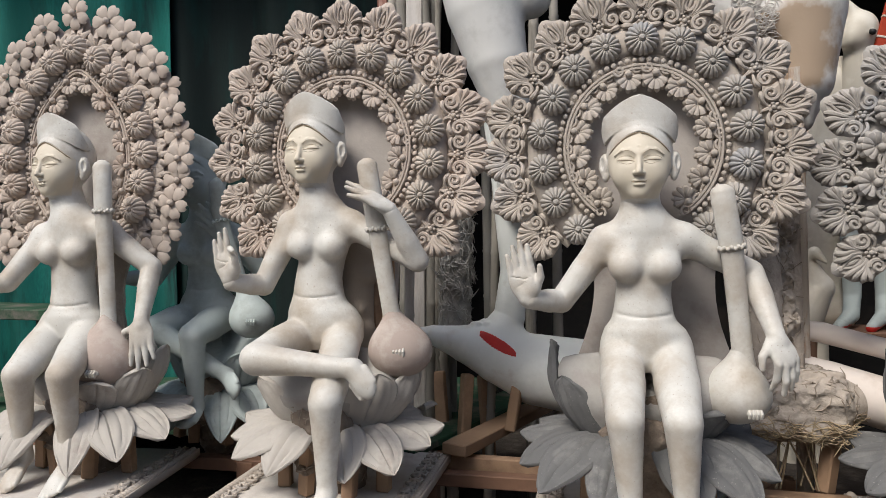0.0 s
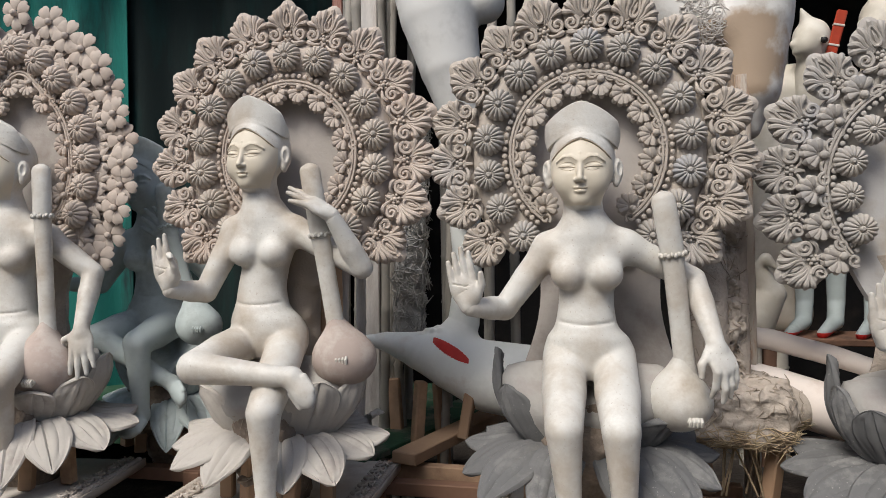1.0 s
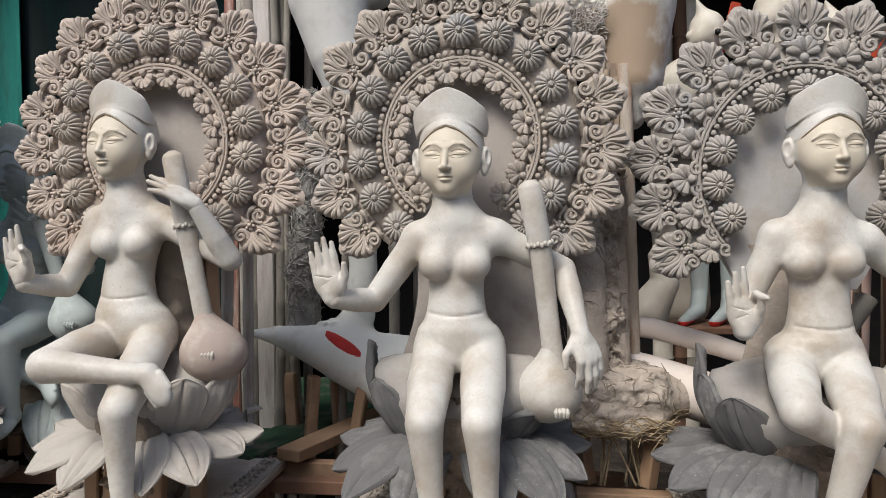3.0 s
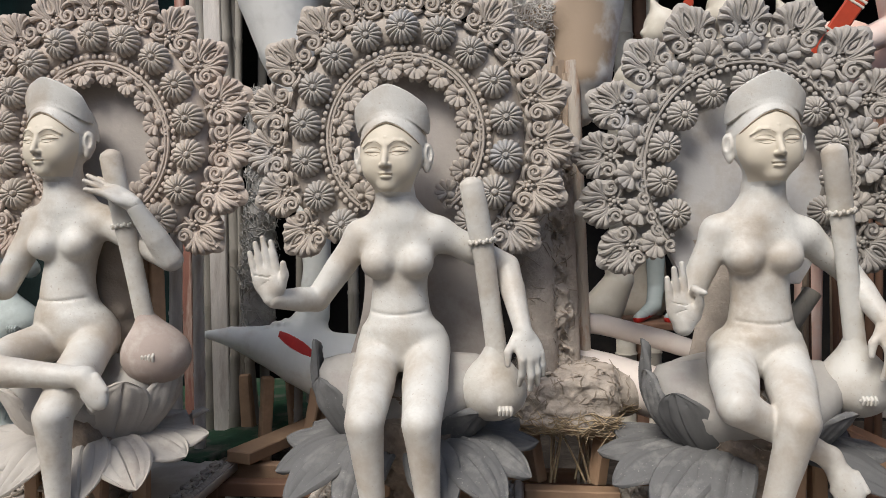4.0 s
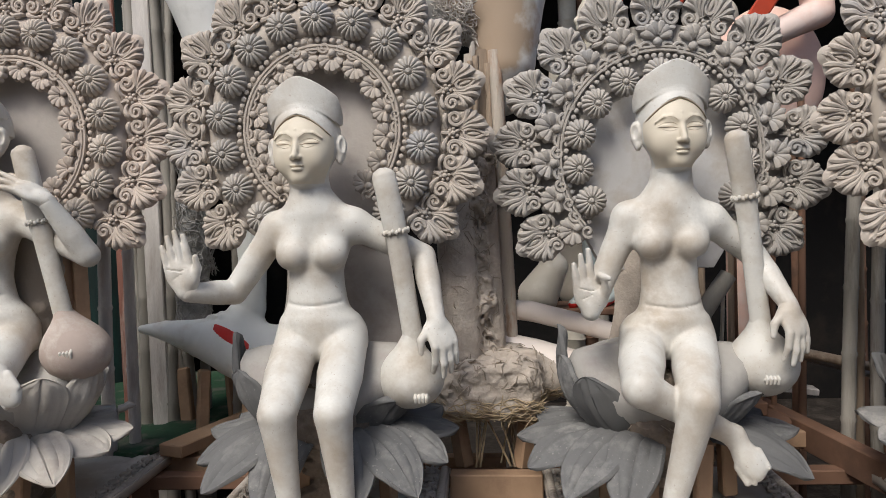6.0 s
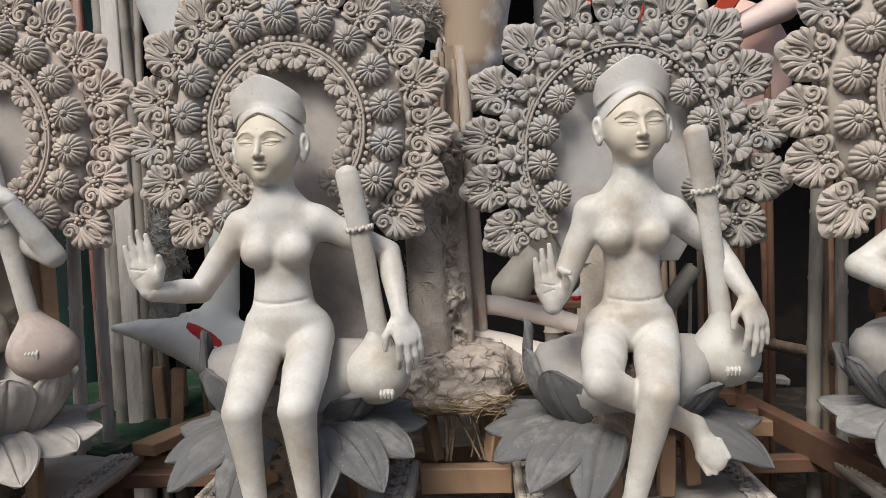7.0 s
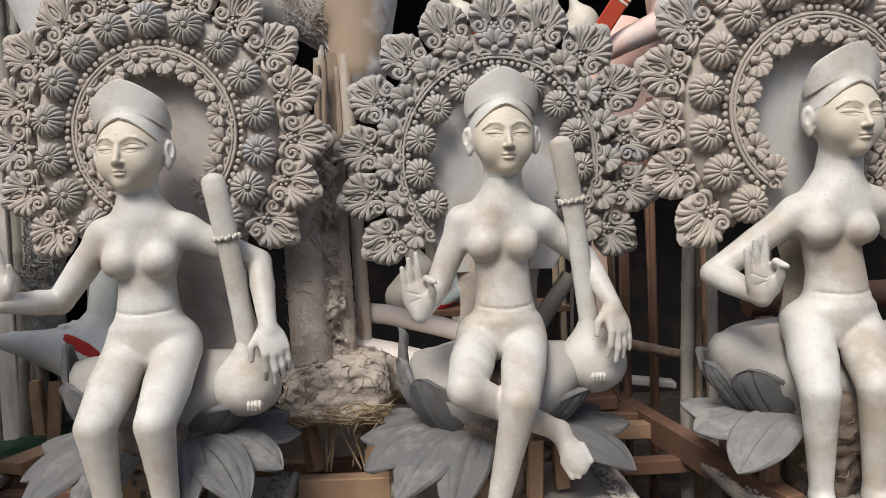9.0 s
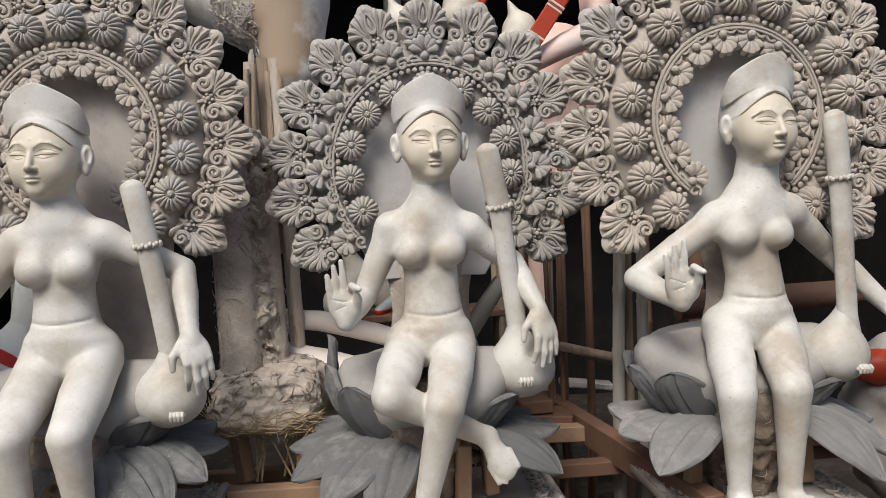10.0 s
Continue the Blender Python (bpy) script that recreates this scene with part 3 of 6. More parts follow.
figure("statue", "pale unpainted clay seated figure, both legs hanging, peaked tiara", dict(
    H=(0.000, 0.090, 1.660), C=(0.012, 0.105, 1.352), W=(0.010, 0.112, 1.232), P=(0.018, 0.120, 1.105),
    SL=(-0.100, 0.112, 1.432), SR=(0.124, 0.112, 1.437), EL=(-0.232, 0.095, 1.250), WL=(-0.318, -0.028, 1.262),
    ER=(0.322, 0.150, 1.336), WR=(0.362, 0.035, 1.172), KL=(-0.052, -0.128, 0.945), AL=(-0.034, -0.100, 0.665),
    KR=(0.098, -0.128, 0.945), AR=(0.112, -0.100, 0.668), TL=(-0.045, -0.190, 0.620), TR=(0.118, -0.190, 0.620)), -4,
    dict(wrist=(-0.325, -0.030, 1.268), u=(-0.20, -0.05, 1), n=(0.15, -1, 0), s=(1, 0, 0), size=0.98, bend=(0, 0, 0, 0), spread=0.03, thumb=0.9),
    dict(wrist=(0.363, 0.030, 1.165), u=(0.30, -0.28, -0.9), n=(-0.4, 0.8, -0.4), s=(-1, 0, 0), size=0.98, bend=(1.0, 0.6, 0.5, 0.45), spread=0.04, thumb=0.5))

figure("statue", "pale unpainted clay seated figure, one shin laid across the knee", dict(
    H=(-1.058, 0.150, 1.735), C=(-1.038, 0.165, 1.418), W=(-1.052, 0.168, 1.275), P=(-1.030, 0.172, 1.135),
    SL=(-1.146, 0.172, 1.494), SR=(-0.936, 0.172, 1.494), EL=(-1.226, 0.110, 1.292), WL=(-1.284, -0.005, 1.305),
    ER=(-0.692, 0.125, 1.372), WR=(-0.762, 0.055, 1.528), KL=(-1.152, -0.095, 1.078), AL=(-0.836, -0.100, 1.058),
    KR=(-0.917, -0.122, 0.958), AR=(-0.926, -0.095, 0.680), TL=(-0.788, -0.112, 1.000), TR=(-0.930, -0.190, 0.620)), -8,
    dict(wrist=(-1.288, -0.008, 1.318), u=(-0.14, -0.03, 1), n=(0.1, -1, 0), s=(1, 0, 0), size=0.95, bend=(0, 0, 0, 0), spread=0.03, thumb=0.9, pinch=True),
    dict(wrist=(-0.766, 0.052, 1.538), u=(-0.75, -0.12, 0.50), n=(-0.45, 0.35, -0.8), s=(0.3, 0, 1), size=0.95, bend=(0.2, 0.1, 0.1, 0.2), spread=0.22, thumb=1.0))

figure("statue", "pale unpainted clay seated figure, ankle tucked behind the other shin", dict(
    H=(1.052, 0.150, 1.668), C=(1.036, 0.165, 1.350), W=(1.040, 0.170, 1.192), P=(1.026, 0.175, 1.078),
    SL=(0.926, 0.172, 1.426), SR=(1.156, 0.172, 1.414), EL=(0.838, 0.165, 1.230), WL=(0.786, 0.005, 1.178),
    ER=(1.292, 0.205, 1.305), WR=(1.346, 0.100, 1.172), KL=(0.900, -0.085, 0.985), AL=(1.168, 0.030, 0.822),
    KR=(1.042, -0.100, 0.950), AR=(0.968, -0.075, 0.640), TL=(1.220, 0.000, 0.722), TR=(0.960, -0.160, 0.605)), 4,
    dict(wrist=(0.788, -0.002, 1.178), u=(-0.10, -0.05, 1), n=(0.1, -1, 0), s=(1, 0, 0), size=0.98, bend=(0, 0, 0, 0), spread=0.03, thumb=0.9, pinch=True),
    dict(wrist=(1.347, 0.098, 1.168), u=(0.15, -0.35, -0.9), n=(-0.4, 0.8, -0.4), s=(-1, 0, 0), size=0.98, bend=(0.6, 0.45, 0.4, 0.3), spread=0.08, thumb=0.5))

figure("statue", "pale unpainted clay seated figure, hand raised before bent elbow", dict(
    H=(1.995, 0.020, 1.672), C=(1.962, 0.035, 1.358), W=(1.975, 0.038, 1.205), P=(1.955, 0.045, 1.092),
    SL=(1.868, 0.042, 1.412), SR=(2.084, 0.042, 1.428), EL=(1.624, 0.040, 1.250), WL=(1.694, -0.088, 1.196),
    ER=(2.240, 0.100, 1.302), WR=(2.370, 0.020, 1.138), KL=(1.828, -0.130, 0.940), AL=(1.842, -0.102, 0.650),
    KR=(1.984, -0.130, 0.945), AR=(1.988, -0.102, 0.645), TL=(1.832, -0.190, 0.605), TR=(1.998, -0.190, 0.605)), 6,
    dict(wrist=(1.697, -0.094, 1.192), u=(-0.06, -0.10, 1), n=(-0.1, -1, 0), s=(1, 0, 0), size=0.98, bend=(0, 0, 0, 0), spread=0.12, thumb=0.9, pinch=True),
    dict(wrist=(2.372, 0.016, 1.134), u=(0.75, -0.3, -0.6), n=(-0.3, 0.5, -0.8), s=(-0.5, 0, -0.5), size=0.95, bend=(0.3, 0.2, 0.1, 0.0), spread=0.2, thumb=0.5), spots=((1.842, -0.1335, 0.700),))

figure("statue", "pale clay seated figure, feet together on a carved board", dict(
    H=(-2.060, 0.170, 1.716), C=(-2.030, 0.180, 1.400), W=(-2.030, 0.185, 1.232), P=(-2.030, 0.190, 1.118),
    SL=(-2.145, 0.185, 1.464), SR=(-1.890, 0.185, 1.480), EL=(-2.228, 0.085, 1.296), WL=(-2.360, -0.040, 1.280),
    ER=(-1.728, 0.220, 1.348), WR=(-1.716, 0.140, 1.168), KL=(-2.060, -0.050, 0.990), AL=(-2.092, 0.000, 0.690),
    KR=(-1.886, -0.050, 0.995), AR=(-1.902, 0.000, 0.690), TL=(-2.070, -0.100, 0.612), TR=(-1.890, -0.110, 0.612)), -10,
    dict(wrist=(-2.362, -0.045, 1.285), u=(-0.14, -0.03, 1), n=(0.1, -1, 0), s=(1, 0, 0), size=0.95, bend=(0, 0, 0, 0)),
    dict(wrist=(-1.715, 0.136, 1.160), u=(0.12, -0.18, -1), n=(-0.2, 0.9, -0.2), s=(-1, 0, 0), size=1.0, bend=(0.1, 0.1, 0.1, 0.1), spread=0.16, thumb=0.15))


# ---- stringed gourds ----
def veena(label, top, ring, low, gourd, radius, bridge, mat=CLAY, gourd_mat=CLAY):
    g = group_at("veena", gourd)
    o = np.asarray(gourd, float)
    top, ring, low = (np.asarray(p, float) - o for p in (top, ring, low))
    sh = Shape()
    way = unit(top - low)
    pts = [low - way * 0.05, low, low * 0.6 + ring * 0.4, ring * 0.9 + low * 0.1, ring, ring * 0.4 + top * 0.6, top - way * 0.012, top, top + way * 0.010]
    sh.tube(pts, [0.036, 0.030, 0.0295, 0.031, 0.0335, 0.0345, 0.034, 0.028, 0.010], 14, 0.72, up=(0, 1, 0))
    part("neck", sh, mat, g)
    sh = Shape()
    a = np.linspace(0, 2 * math.pi, 23)[:-1]
    s = unit(np.cross(way, (0, 1, 0)))
    b = np.cross(s, way)
    for i, x in enumerate(a):
        sh.ball(ring + s * 0.0355 * math.cos(x) + b * 0.027 * math.sin(x) + way * (0.002 if i % 2 else -0.002), (0.0065, 0.0065, 0.0075), 7, 5)
    part("ring", sh, mat, g, "twisted clay ring")
    c = Clay()
    c.ell((0, 0, -0.01), (radius, radius * 0.80, radius * 0.82), 0.03)
    c.cone((0, 0, 0.0), low + way * 0.06, radius * 0.52, 0.015, 0.075)
    v, f = c.mesh(0.006)
    sh = Shape()
    sh.add(v, f)
    part("gourd", sh, gourd_mat, g)
    br = np.asarray(bridge, float) - o
    sh = Shape()
    sh.ball(br + (0, 0.004, 0), (0.025, 0.013, 0.013), 14, 8)
    for i in range(4):
        sh.tube([br + (-0.016 + 0.0105 * i, -0.001, 0.011), br + (-0.015 + 0.0105 * i, -0.010, 0.002), br + (-0.016 + 0.0105 * i, -0.004, -0.012)], [0.0042, 0.0052, 0.0044], 8)
    part("bridge", sh, mat, g, "small ribbed clay bridge")
    return tagged(g, label, "veena", "veenas of the clay figures")


veena("pale clay veena with slim neck resting on lotus", (0.225, 0.060, 1.583), (0.254, 0.070, 1.412), (0.290, 0.100, 1.090), (0.274, 0.120, 0.985), 0.098, (0.312, 0.044, 0.938))
veena("clay veena with pinkish gourd beside crossed knee", (-0.847, 0.075, 1.694), (-0.819, 0.095, 1.479), (-0.783, 0.135, 1.177), (-0.763, 0.155, 1.085), 0.106, (-0.745, 0.075, 1.083), CLAY, PINKCLAY)
veena("smooth clay veena with round gourd on lotus", (1.211, 0.100, 1.651), (1.247, 0.135, 1.476), (1.292, 0.160, 1.109), (1.302, 0.185, 0.990), 0.104, (1.300, 0.100, 0.958))
veena("pale clay veena with round-topped neck held upright", (2.206, 0.000, 1.701), (2.221, 0.000, 1.514), (2.250, 0.020, 1.107), (2.228, 0.050, 1.000), 0.096, (2.265, -0.030, 0.962))
veena("pale clay veena held upright before the chest", (-1.852, 0.120, 1.724), (-1.850, 0.120, 1.552), (-1.850, 0.140, 1.140), (-1.862, 0.130, 1.025), 0.122, (-1.838, 0.030, 0.985), CLAY, PINKCLAY)


# ---- ornament pieces, in their own frame: x across, z outwards, -y towards the viewer ----
def palmette_mesh(seed):
    rnd = random.Random(seed)
    sh = Shape()
    rows = []
    for i in range(5):
        row = []
        for j in range(49):
            th = radians(-135 + 270 * j / 48)
            lobe = 0.93 + 0.07 * abs(math.cos(th * 4.5))
            r = (0.061 + 0.016 * math.exp(-(th / 0.25) ** 2)) * lobe
            r *= (0.02, 0.45, 0.75, 0.96, 1.0)[i] * (1.0 - 0.10 * max(0.0, abs(th) - 1.6))
            row.append((r * math.sin(th), (0.008, 0.009, 0.009, 0.007, 0.011)[i], 0.070 + r * math.cos(th)))
        rows.append(row)
    sh.sheet(rows, -0.014)
    sh.ball((0, 0.010, 0.040), (0.052, 0.009, 0.040), 18, 6)
    y = -0.002
    wob = lambda s=0.0014: rnd.uniform(-s, s)
    loop = [(0.0125 * math.sin(a) * (1 - 0.35 * math.cos(a)), y - 0.006, 0.098 + 0.029 * math.cos(a)) for a in np.linspace(0, 2 * math.pi, 15)]
    sh.tube(loop, 0.0044, 6)
    sh.tube([(0, y - 0.002, 0.080), (0, y - 0.007, 0.098), (0, y - 0.002, 0.117)], [0.003, 0.0062, 0.002], 6)
    sh.tube([(0, y + 0.001, 0.124), (0, y - 0.003, 0.138), (0, y + 0.006, 0.156)], [0.0095, 0.0085, 0.002], 6)
    for q in (-1, 1):
        for pts, r in ((((0.009, 0.054), (0.0200, 0.084), (0.0215, 0.110), (0.0265, 0.134)), 0.0064),
                       (((0.011, 0.056), (0.0290, 0.082), (0.0360, 0.104), (0.0460, 0.121)), 0.0068),
                       (((0.013, 0.057), (0.0350, 0.077), (0.0490, 0.091), (0.0630, 0.101)), 0.0068),
                       (((0.015, 0.056), (0.0400, 0.073), (0.0580, 0.076), (0.0700, 0.078)), 0.0066),
                       (((0.008, 0.026), (0.0220, 0.017), (0.0380, 0.013), (0.0540, 0.017)), 0.0062)):
            line = curve([(q * (x + wob()), y, z + wob()) for x, z in pts], 9)
            line[:, 1] += np.array([0.003, -0.002, -0.006, -0.008, -0.010, -0.011, -0.010, -0.006, 0.004])
            sh.tube(line, [r * k for k in (0.55, 0.68, 0.76, 0.84, 0.98, 1.18, 1.34, 1.30, 0.75)], 7)
        a = np.linspace(0, 3.0 * math.pi, 22)
        rr = 0.0225 - 0.0021 * a
        spiral = np.stack([q * (0.043 + rr * np.cos(a + 2.0)), np.full(22, y - 0.004) - 0.004 * a / 8, 0.043 + rr * np.sin(a + 2.0)], 1)
        sh.tube(spiral, np.linspace(0.0070, 0.0056, 22), 6)
    sh.ball((0, y - 0.006, 0.039), 0.0078, 8, 5)
    for i in range(6):
        sh.ball((0.0125 * math.cos(i * 1.047), y - 0.003, 0.039 + 0.0125 * math.sin(i * 1.047)), 0.0060, 7, 4)
    sh.tube([(0, y, 0.036), (0, y - 0.003, 0.020), (0, y, 0.004)], [0.006, 0.007, 0.004], 6)
    return sh.mesh("palmette")


def rosette_mesh(seed, petals=14, radius=0.051, depth=0.027):
    sh = Shape()
    rnd = random.Random(seed)
    seg = petals * 4
    rings = (0.0, 0.10, 0.16, 0.21, 0.34, 0.55, 0.76, 0.90, 0.98, 1.02, 0.95)
    rows = []
    ph = [rnd.uniform(0.85, 1.1) for _ in range(petals)]
    for r in rings:
        row = []
        for j in range(seg + 1):
            a = 2 * math.pi * j / seg
            lobe = abs(math.sin(a * petals / 2)) ** 0.45
            amp = ph[(j // 4) % petals]
            edge = r * (1 - (0.10 * (1 - lobe) if r > 0.8 else 0))
            hgt = depth * math.sqrt(max(0.0, 1 - min(r, 1.0) ** 3.4))
            if 0.21 <= r <= 1.0:
                hgt -= 0.0085 * (1 - lobe) * amp * min(1, (r - 0.2) * 3)
            if r < 0.18:
                hgt += 0.004 - (0.004 if r > 0.13 else 0)
            elif r < 0.22:
                hgt -= 0.008
            if r > 1.0 or (r == rings[-1]):
                hgt = -0.004
            row.append((radius * edge * math.cos(a), -hgt, radius * edge * math.sin(a)))
        rows.append(row)
    g = np.array(rows)
    a, b = g.shape[:2]
    faces = [(i * b + j, i * b + j + 1, (i + 1) * b + j + 1, (i + 1) * b + j) for i in range(a - 1) for j in range(b - 1)]
    sh.add(g.reshape(-1, 3), faces)
    return sh.mesh("rosette")


def foliage_mesh(seed, size=1.0):
    """A half-opened bloom with a round heart and a curled leaf at each side."""
    rnd = random.Random(seed)
    sh = Shape()
    sh.ball((0, 0.006, 0.0), np.array((0.047, 0.012, 0.043)) * size, 14, 6)
    sh.ball((0, -0.012, -0.012 * size), 0.0135 * size, 10, 6)
    for i in range(6):
        a = radians(-72 + 144 * i / 5) + rnd.uniform(-0.05, 0.05)
        u = np.array([math.sin(a), 0, math.cos(a)]) * (1.08 - 0.16 * abs(i - 2.5) / 2.5)
        pts = [u * 0.012 + (0, -0.006, 0), u * 0.026 + (0, -0.013, 0), u * 0.040 + (0, -0.011, 0), u * 0.049 + (0, 0.003, 0)]
        sh.tube(np.array(pts) * size, np.array([0.0060, 0.0100, 0.0125, 0.0085]) * size, 7, 0.9)
    for q in (-1, 1):
        a = np.linspace(0, 2.3 * math.pi, 13)
        rr = 0.021 - 0.0022 * a
        sp = np.stack([q * (0.030 + rr * np.cos(a)), np.full(13, -0.004), -0.030 + rr * np.sin(a)], 1)
        sh.tube(sp * size, 0.0058 * size, 6)
    return sh.mesh("bloom")


def flower_mesh(seed):
    """A six-petalled flower over two serrated leaves."""
    rnd = random.Random(seed)
    sh = Shape()
    c = np.array([0, -0.014, 0.105])
    for i in range(6):
        a = i * math.pi / 3 + rnd.uniform(-0.08, 0.08)
        u, s = np.array([math.sin(a), 0, math.cos(a)]), np.array([math.cos(a), 0, -math.sin(a)])
        grid = []
        for r, wd in ((0.010, 0.006), (0.024, 0.015), (0.038, 0.019), (0.048, 0.015), (0.053, 0.007)):
            grid.append([c + u * (r - (0.004 * (1 - abs(t)) if r > 0.05 else 0)) + s * t * wd + np.array([0, -0.008 * math.sin(r * 55) + 0.006 * abs(t) - (0.0 if abs(t) > 0.1 else -0.003), 0]) for t in (-1, -0.5, 0, 0.5, 1)])
        sh.sheet(grid, 0.007)
    sh.ball(c + (0, -0.008, 0), 0.0105, 9, 6)
    for q in (-1, 1):
        for k, (a0, ln) in enumerate(((20, 0.05), (55, 0.052), (95, 0.046))):
            a = radians(a0) * q
            u = np.array([math.sin(a), 0, math.cos(a)])
            st = np.array([q * 0.004, -0.002, 0.020])
            sh.tube([st, st + u * ln * 0.5 + (0, -0.008, 0), st + u * ln], [0.005, 0.011, 0.003], 7, 0.6)
    sh.ball((0, 0.010, 0.06), (0.040, 0.012, 0.062), 12, 6)
    return sh.mesh("flower_piece")


PALM = [palmette_mesh(i) for i in range(3)]
ROS = [rosette_mesh(i, 16) for i in range(2)] + [rosette_mesh(5, 17)]
ROSBIG = [rosette_mesh(7, 14, 0.056, 0.034)]
BLOOM = [foliage_mesh(i) for i in range(3)]
BLOOMBIG = [foliage_mesh(i + 7, 1.12) for i in range(2)]
FLOWER = [flower_mesh(i) for i in range(3)]


sh = Shape()
sh.ball((0, 0, 0), 0.0068, 8, 5)
BEAD = sh.mesh("bead")


def arch_points(cx, cz, rx, rz, a0, a1, n, pointed=0.0):
    """n places at even steps along an arch, with the outward turn at each; angles from the top, clockwise."""
    a = np.linspace(radians(a0), radians(a1), 721)
    x, z = cx + rx * np.sin(a), cz + rz * np.cos(a) + pointed * np.exp(-(a / 0.35) ** 2)
    d = np.concatenate([[0], np.cumsum(np.hypot(np.diff(x), np.diff(z)))])
    at = np.linspace(0, d[-1], n)
    px, pz = np.interp(at, d, x), np.interp(at, d, z)
    tx, tz = np.interp(at, d, np.gradient(x)), np.interp(at, d, np.gradient(z))
    return [(px[i], pz[i], math.degrees(math.atan2(-tz[i], tx[i]))) for i in range(n)]


def own(me, mat):
    m = me.copy()
    m.materials.clear()
    m.materials.append(mat)
    return m


def halo(label, cx, y, cz, rings, panel, mat, grey, panel_mat, back, pointed=0.0, seed=1):
    """rings: rows of (kind, rx, rz, from, to, count, depth, scale)."""
    g = group_at("halo", (cx, y, cz))
    rnd = random.Random(seed)
    # backing arch with thickness
    rx0, rz0, rx1, rz1, a0, a1 = back
    inner, outer = arch_points(0, 0, rx0, rz0, a0, a1, 61, pointed), arch_points(0, 0, rx1, rz1, a0, a1, 61, pointed)
    grid = []
    for p, q in zip(inner, outer):
        grid.append([(p[0] + (q[0] - p[0]) * t, 0.014 - 0.016 * math.sin(math.pi * min(1.0, 1.3 * t)), p[1] + (q[1] - p[1]) * t) for t in np.linspace(0, 1, 7)])
    sh = Shape()
    sh.sheet(grid, -0.03)
    part("backing", sh, mat, g)
    # slightly hollow inner panel
    px, pz0, pz1 = panel
    grid = []
    for v in np.linspace(0, 1, 15):
        z = pz0 + (pz1 - pz0) * v
        k = math.sqrt(max(0.03, 1 - max(0, (z - 0.0) / (pz1 + 1e-6)) ** 2)) if z > 0 else 1.0 - 0.40 * (z / pz0) ** 2
        grid.append([(px * k * u, 0.050 - 0.028 * u * u + rnd.uniform(-0.0015, 0.0015), z) for u in np.linspace(-1, 1, 13)])
    sh = Shape()
    sh.sheet(grid, 0.02)
    part("panel", sh, panel_mat, g, "smooth hollow clay panel")
    for kind, rx, rz, f0, f1, count, depth, scale in rings:
        pts = arch_points(0, 0, rx, rz, f0, f1, count, pointed)
        if kind.startswith("beads"):
            bead = own(BEAD, mat)
            for x, z, a in pts:
                r = rnd.uniform(0.90, 1.08) * scale
                part("bead", bead, mat, g, m=Matrix.Translation((x, depth, z)) @ Matrix.Diagonal((r, 0.75 * r, r, 1)))
            inner = -1 if kind == "beads_out" else 1
            for off in (0.017, 0.0275):
                line = arch_points(0, 0, rx - inner * off, rz - inner * off, f0, f1, 90, pointed)
                sh = Shape()
                sh.tube([(x, depth - 0.002, z) for x, z, a in line], 0.0048, 6, up=(0, 1, 0))
                part("rim", sh, mat, g)
            continue
        source, tone = {"palmette": (PALM, mat), "rosette": (ROS, grey), "rosette_big": (ROSBIG, mat), "bloom": (BLOOM, mat), "bloom_big": (BLOOMBIG, mat), "bloom_in": (BLOOM, mat), "flower": (FLOWER, mat)}[kind]
        meshes = [own(m, tone) for m in source]
        if kind in ("rosette", "rosette_big") and rx > 0.28:
            # smooth rounded band that the rosettes sit on
            wide = 0.052 * scale
            lo, up = arch_points(0, 0, rx - wide, rz - wide, f0 - 3, f1 + 3, 81, pointed), arch_points(0, 0, rx + wide * 0.95, rz + wide * 0.95, f0 - 3, f1 + 3, 81, pointed)
            grid = [[(p[0] + (q[0] - p[0]) * t, depth + 0.030 - 0.024 * math.sin(math.pi * t) ** 0.6 + 0.003 * noise.noise((p[0] * 40, p[1] * 40, t * 4)), p[1] + (q[1] - p[1]) * t) for t in np.linspace(0, 1, 9)] for p, q in zip(lo, up)]
            sh = Shape()
            sh.sheet(grid, -0.02)
            part("band", sh, mat, g, "smooth rounded clay band")
        name = {"palmette": "palmette", "flower": "flower_piece"}.get(kind, "rosette" if "ros" in kind else "bloom")
        for i, (x, z, a) in enumerate(pts):
            turn = a + rnd.uniform(-4, 4) + (180 if kind == "bloom_in" else 0)
            s = scale * rnd.uniform(0.96, 1.05)
            m = pose(x, depth + rnd.uniform(-0.004, 0.004), z, rnd.uniform(-5, 5), turn, rnd.uniform(-5, 5)) @ Matrix.Diagonal((s, s, s, 1))
            part(name, rnd.choice(meshes), tone, g, m=m)
    return tagged(g, label, "halo", "arched halos behind the figures")


halo("arched clay halo with palmettes, rosettes and beaded rim", 0.016, 0.245, 1.730,
     [("palmette", 0.362, 0.368, -131, 131, 15, 0.000, 1.05), ("rosette", 0.314, 0.336, -141, 141, 15, -0.022, 1.0), ("beads", 0.258, 0.272, -143, 143, 61, -0.020, 1.36), ("bloom_in", 0.206, 0.222, -140, 140, 14, -0.014, 0.86)],
     (0.235, -0.36, 0.245), HALO, HALOGREY, PANEL, (0.215, 0.23, 0.392, 0.402, -143, 143), seed=3)
halo("arched clay halo with palmettes around a beaded rim", -0.985, 0.250, 1.750,
     [("palmette", 0.364, 0.370, -131, 131, 15, 0.000, 1.05), ("rosette", 0.316, 0.336, -138, 138, 15, -0.022, 1.0), ("beads", 0.258, 0.272, -140, 140, 61, -0.014, 1.36), ("bloom_in", 0.208, 0.224, -140, 140, 14, -0.008, 0.86)],
     (0.235, -0.34, 0.245), HALOBLUSH, HALO, PANEL, (0.215, 0.23, 0.392, 0.404, -140, 140), seed=4)
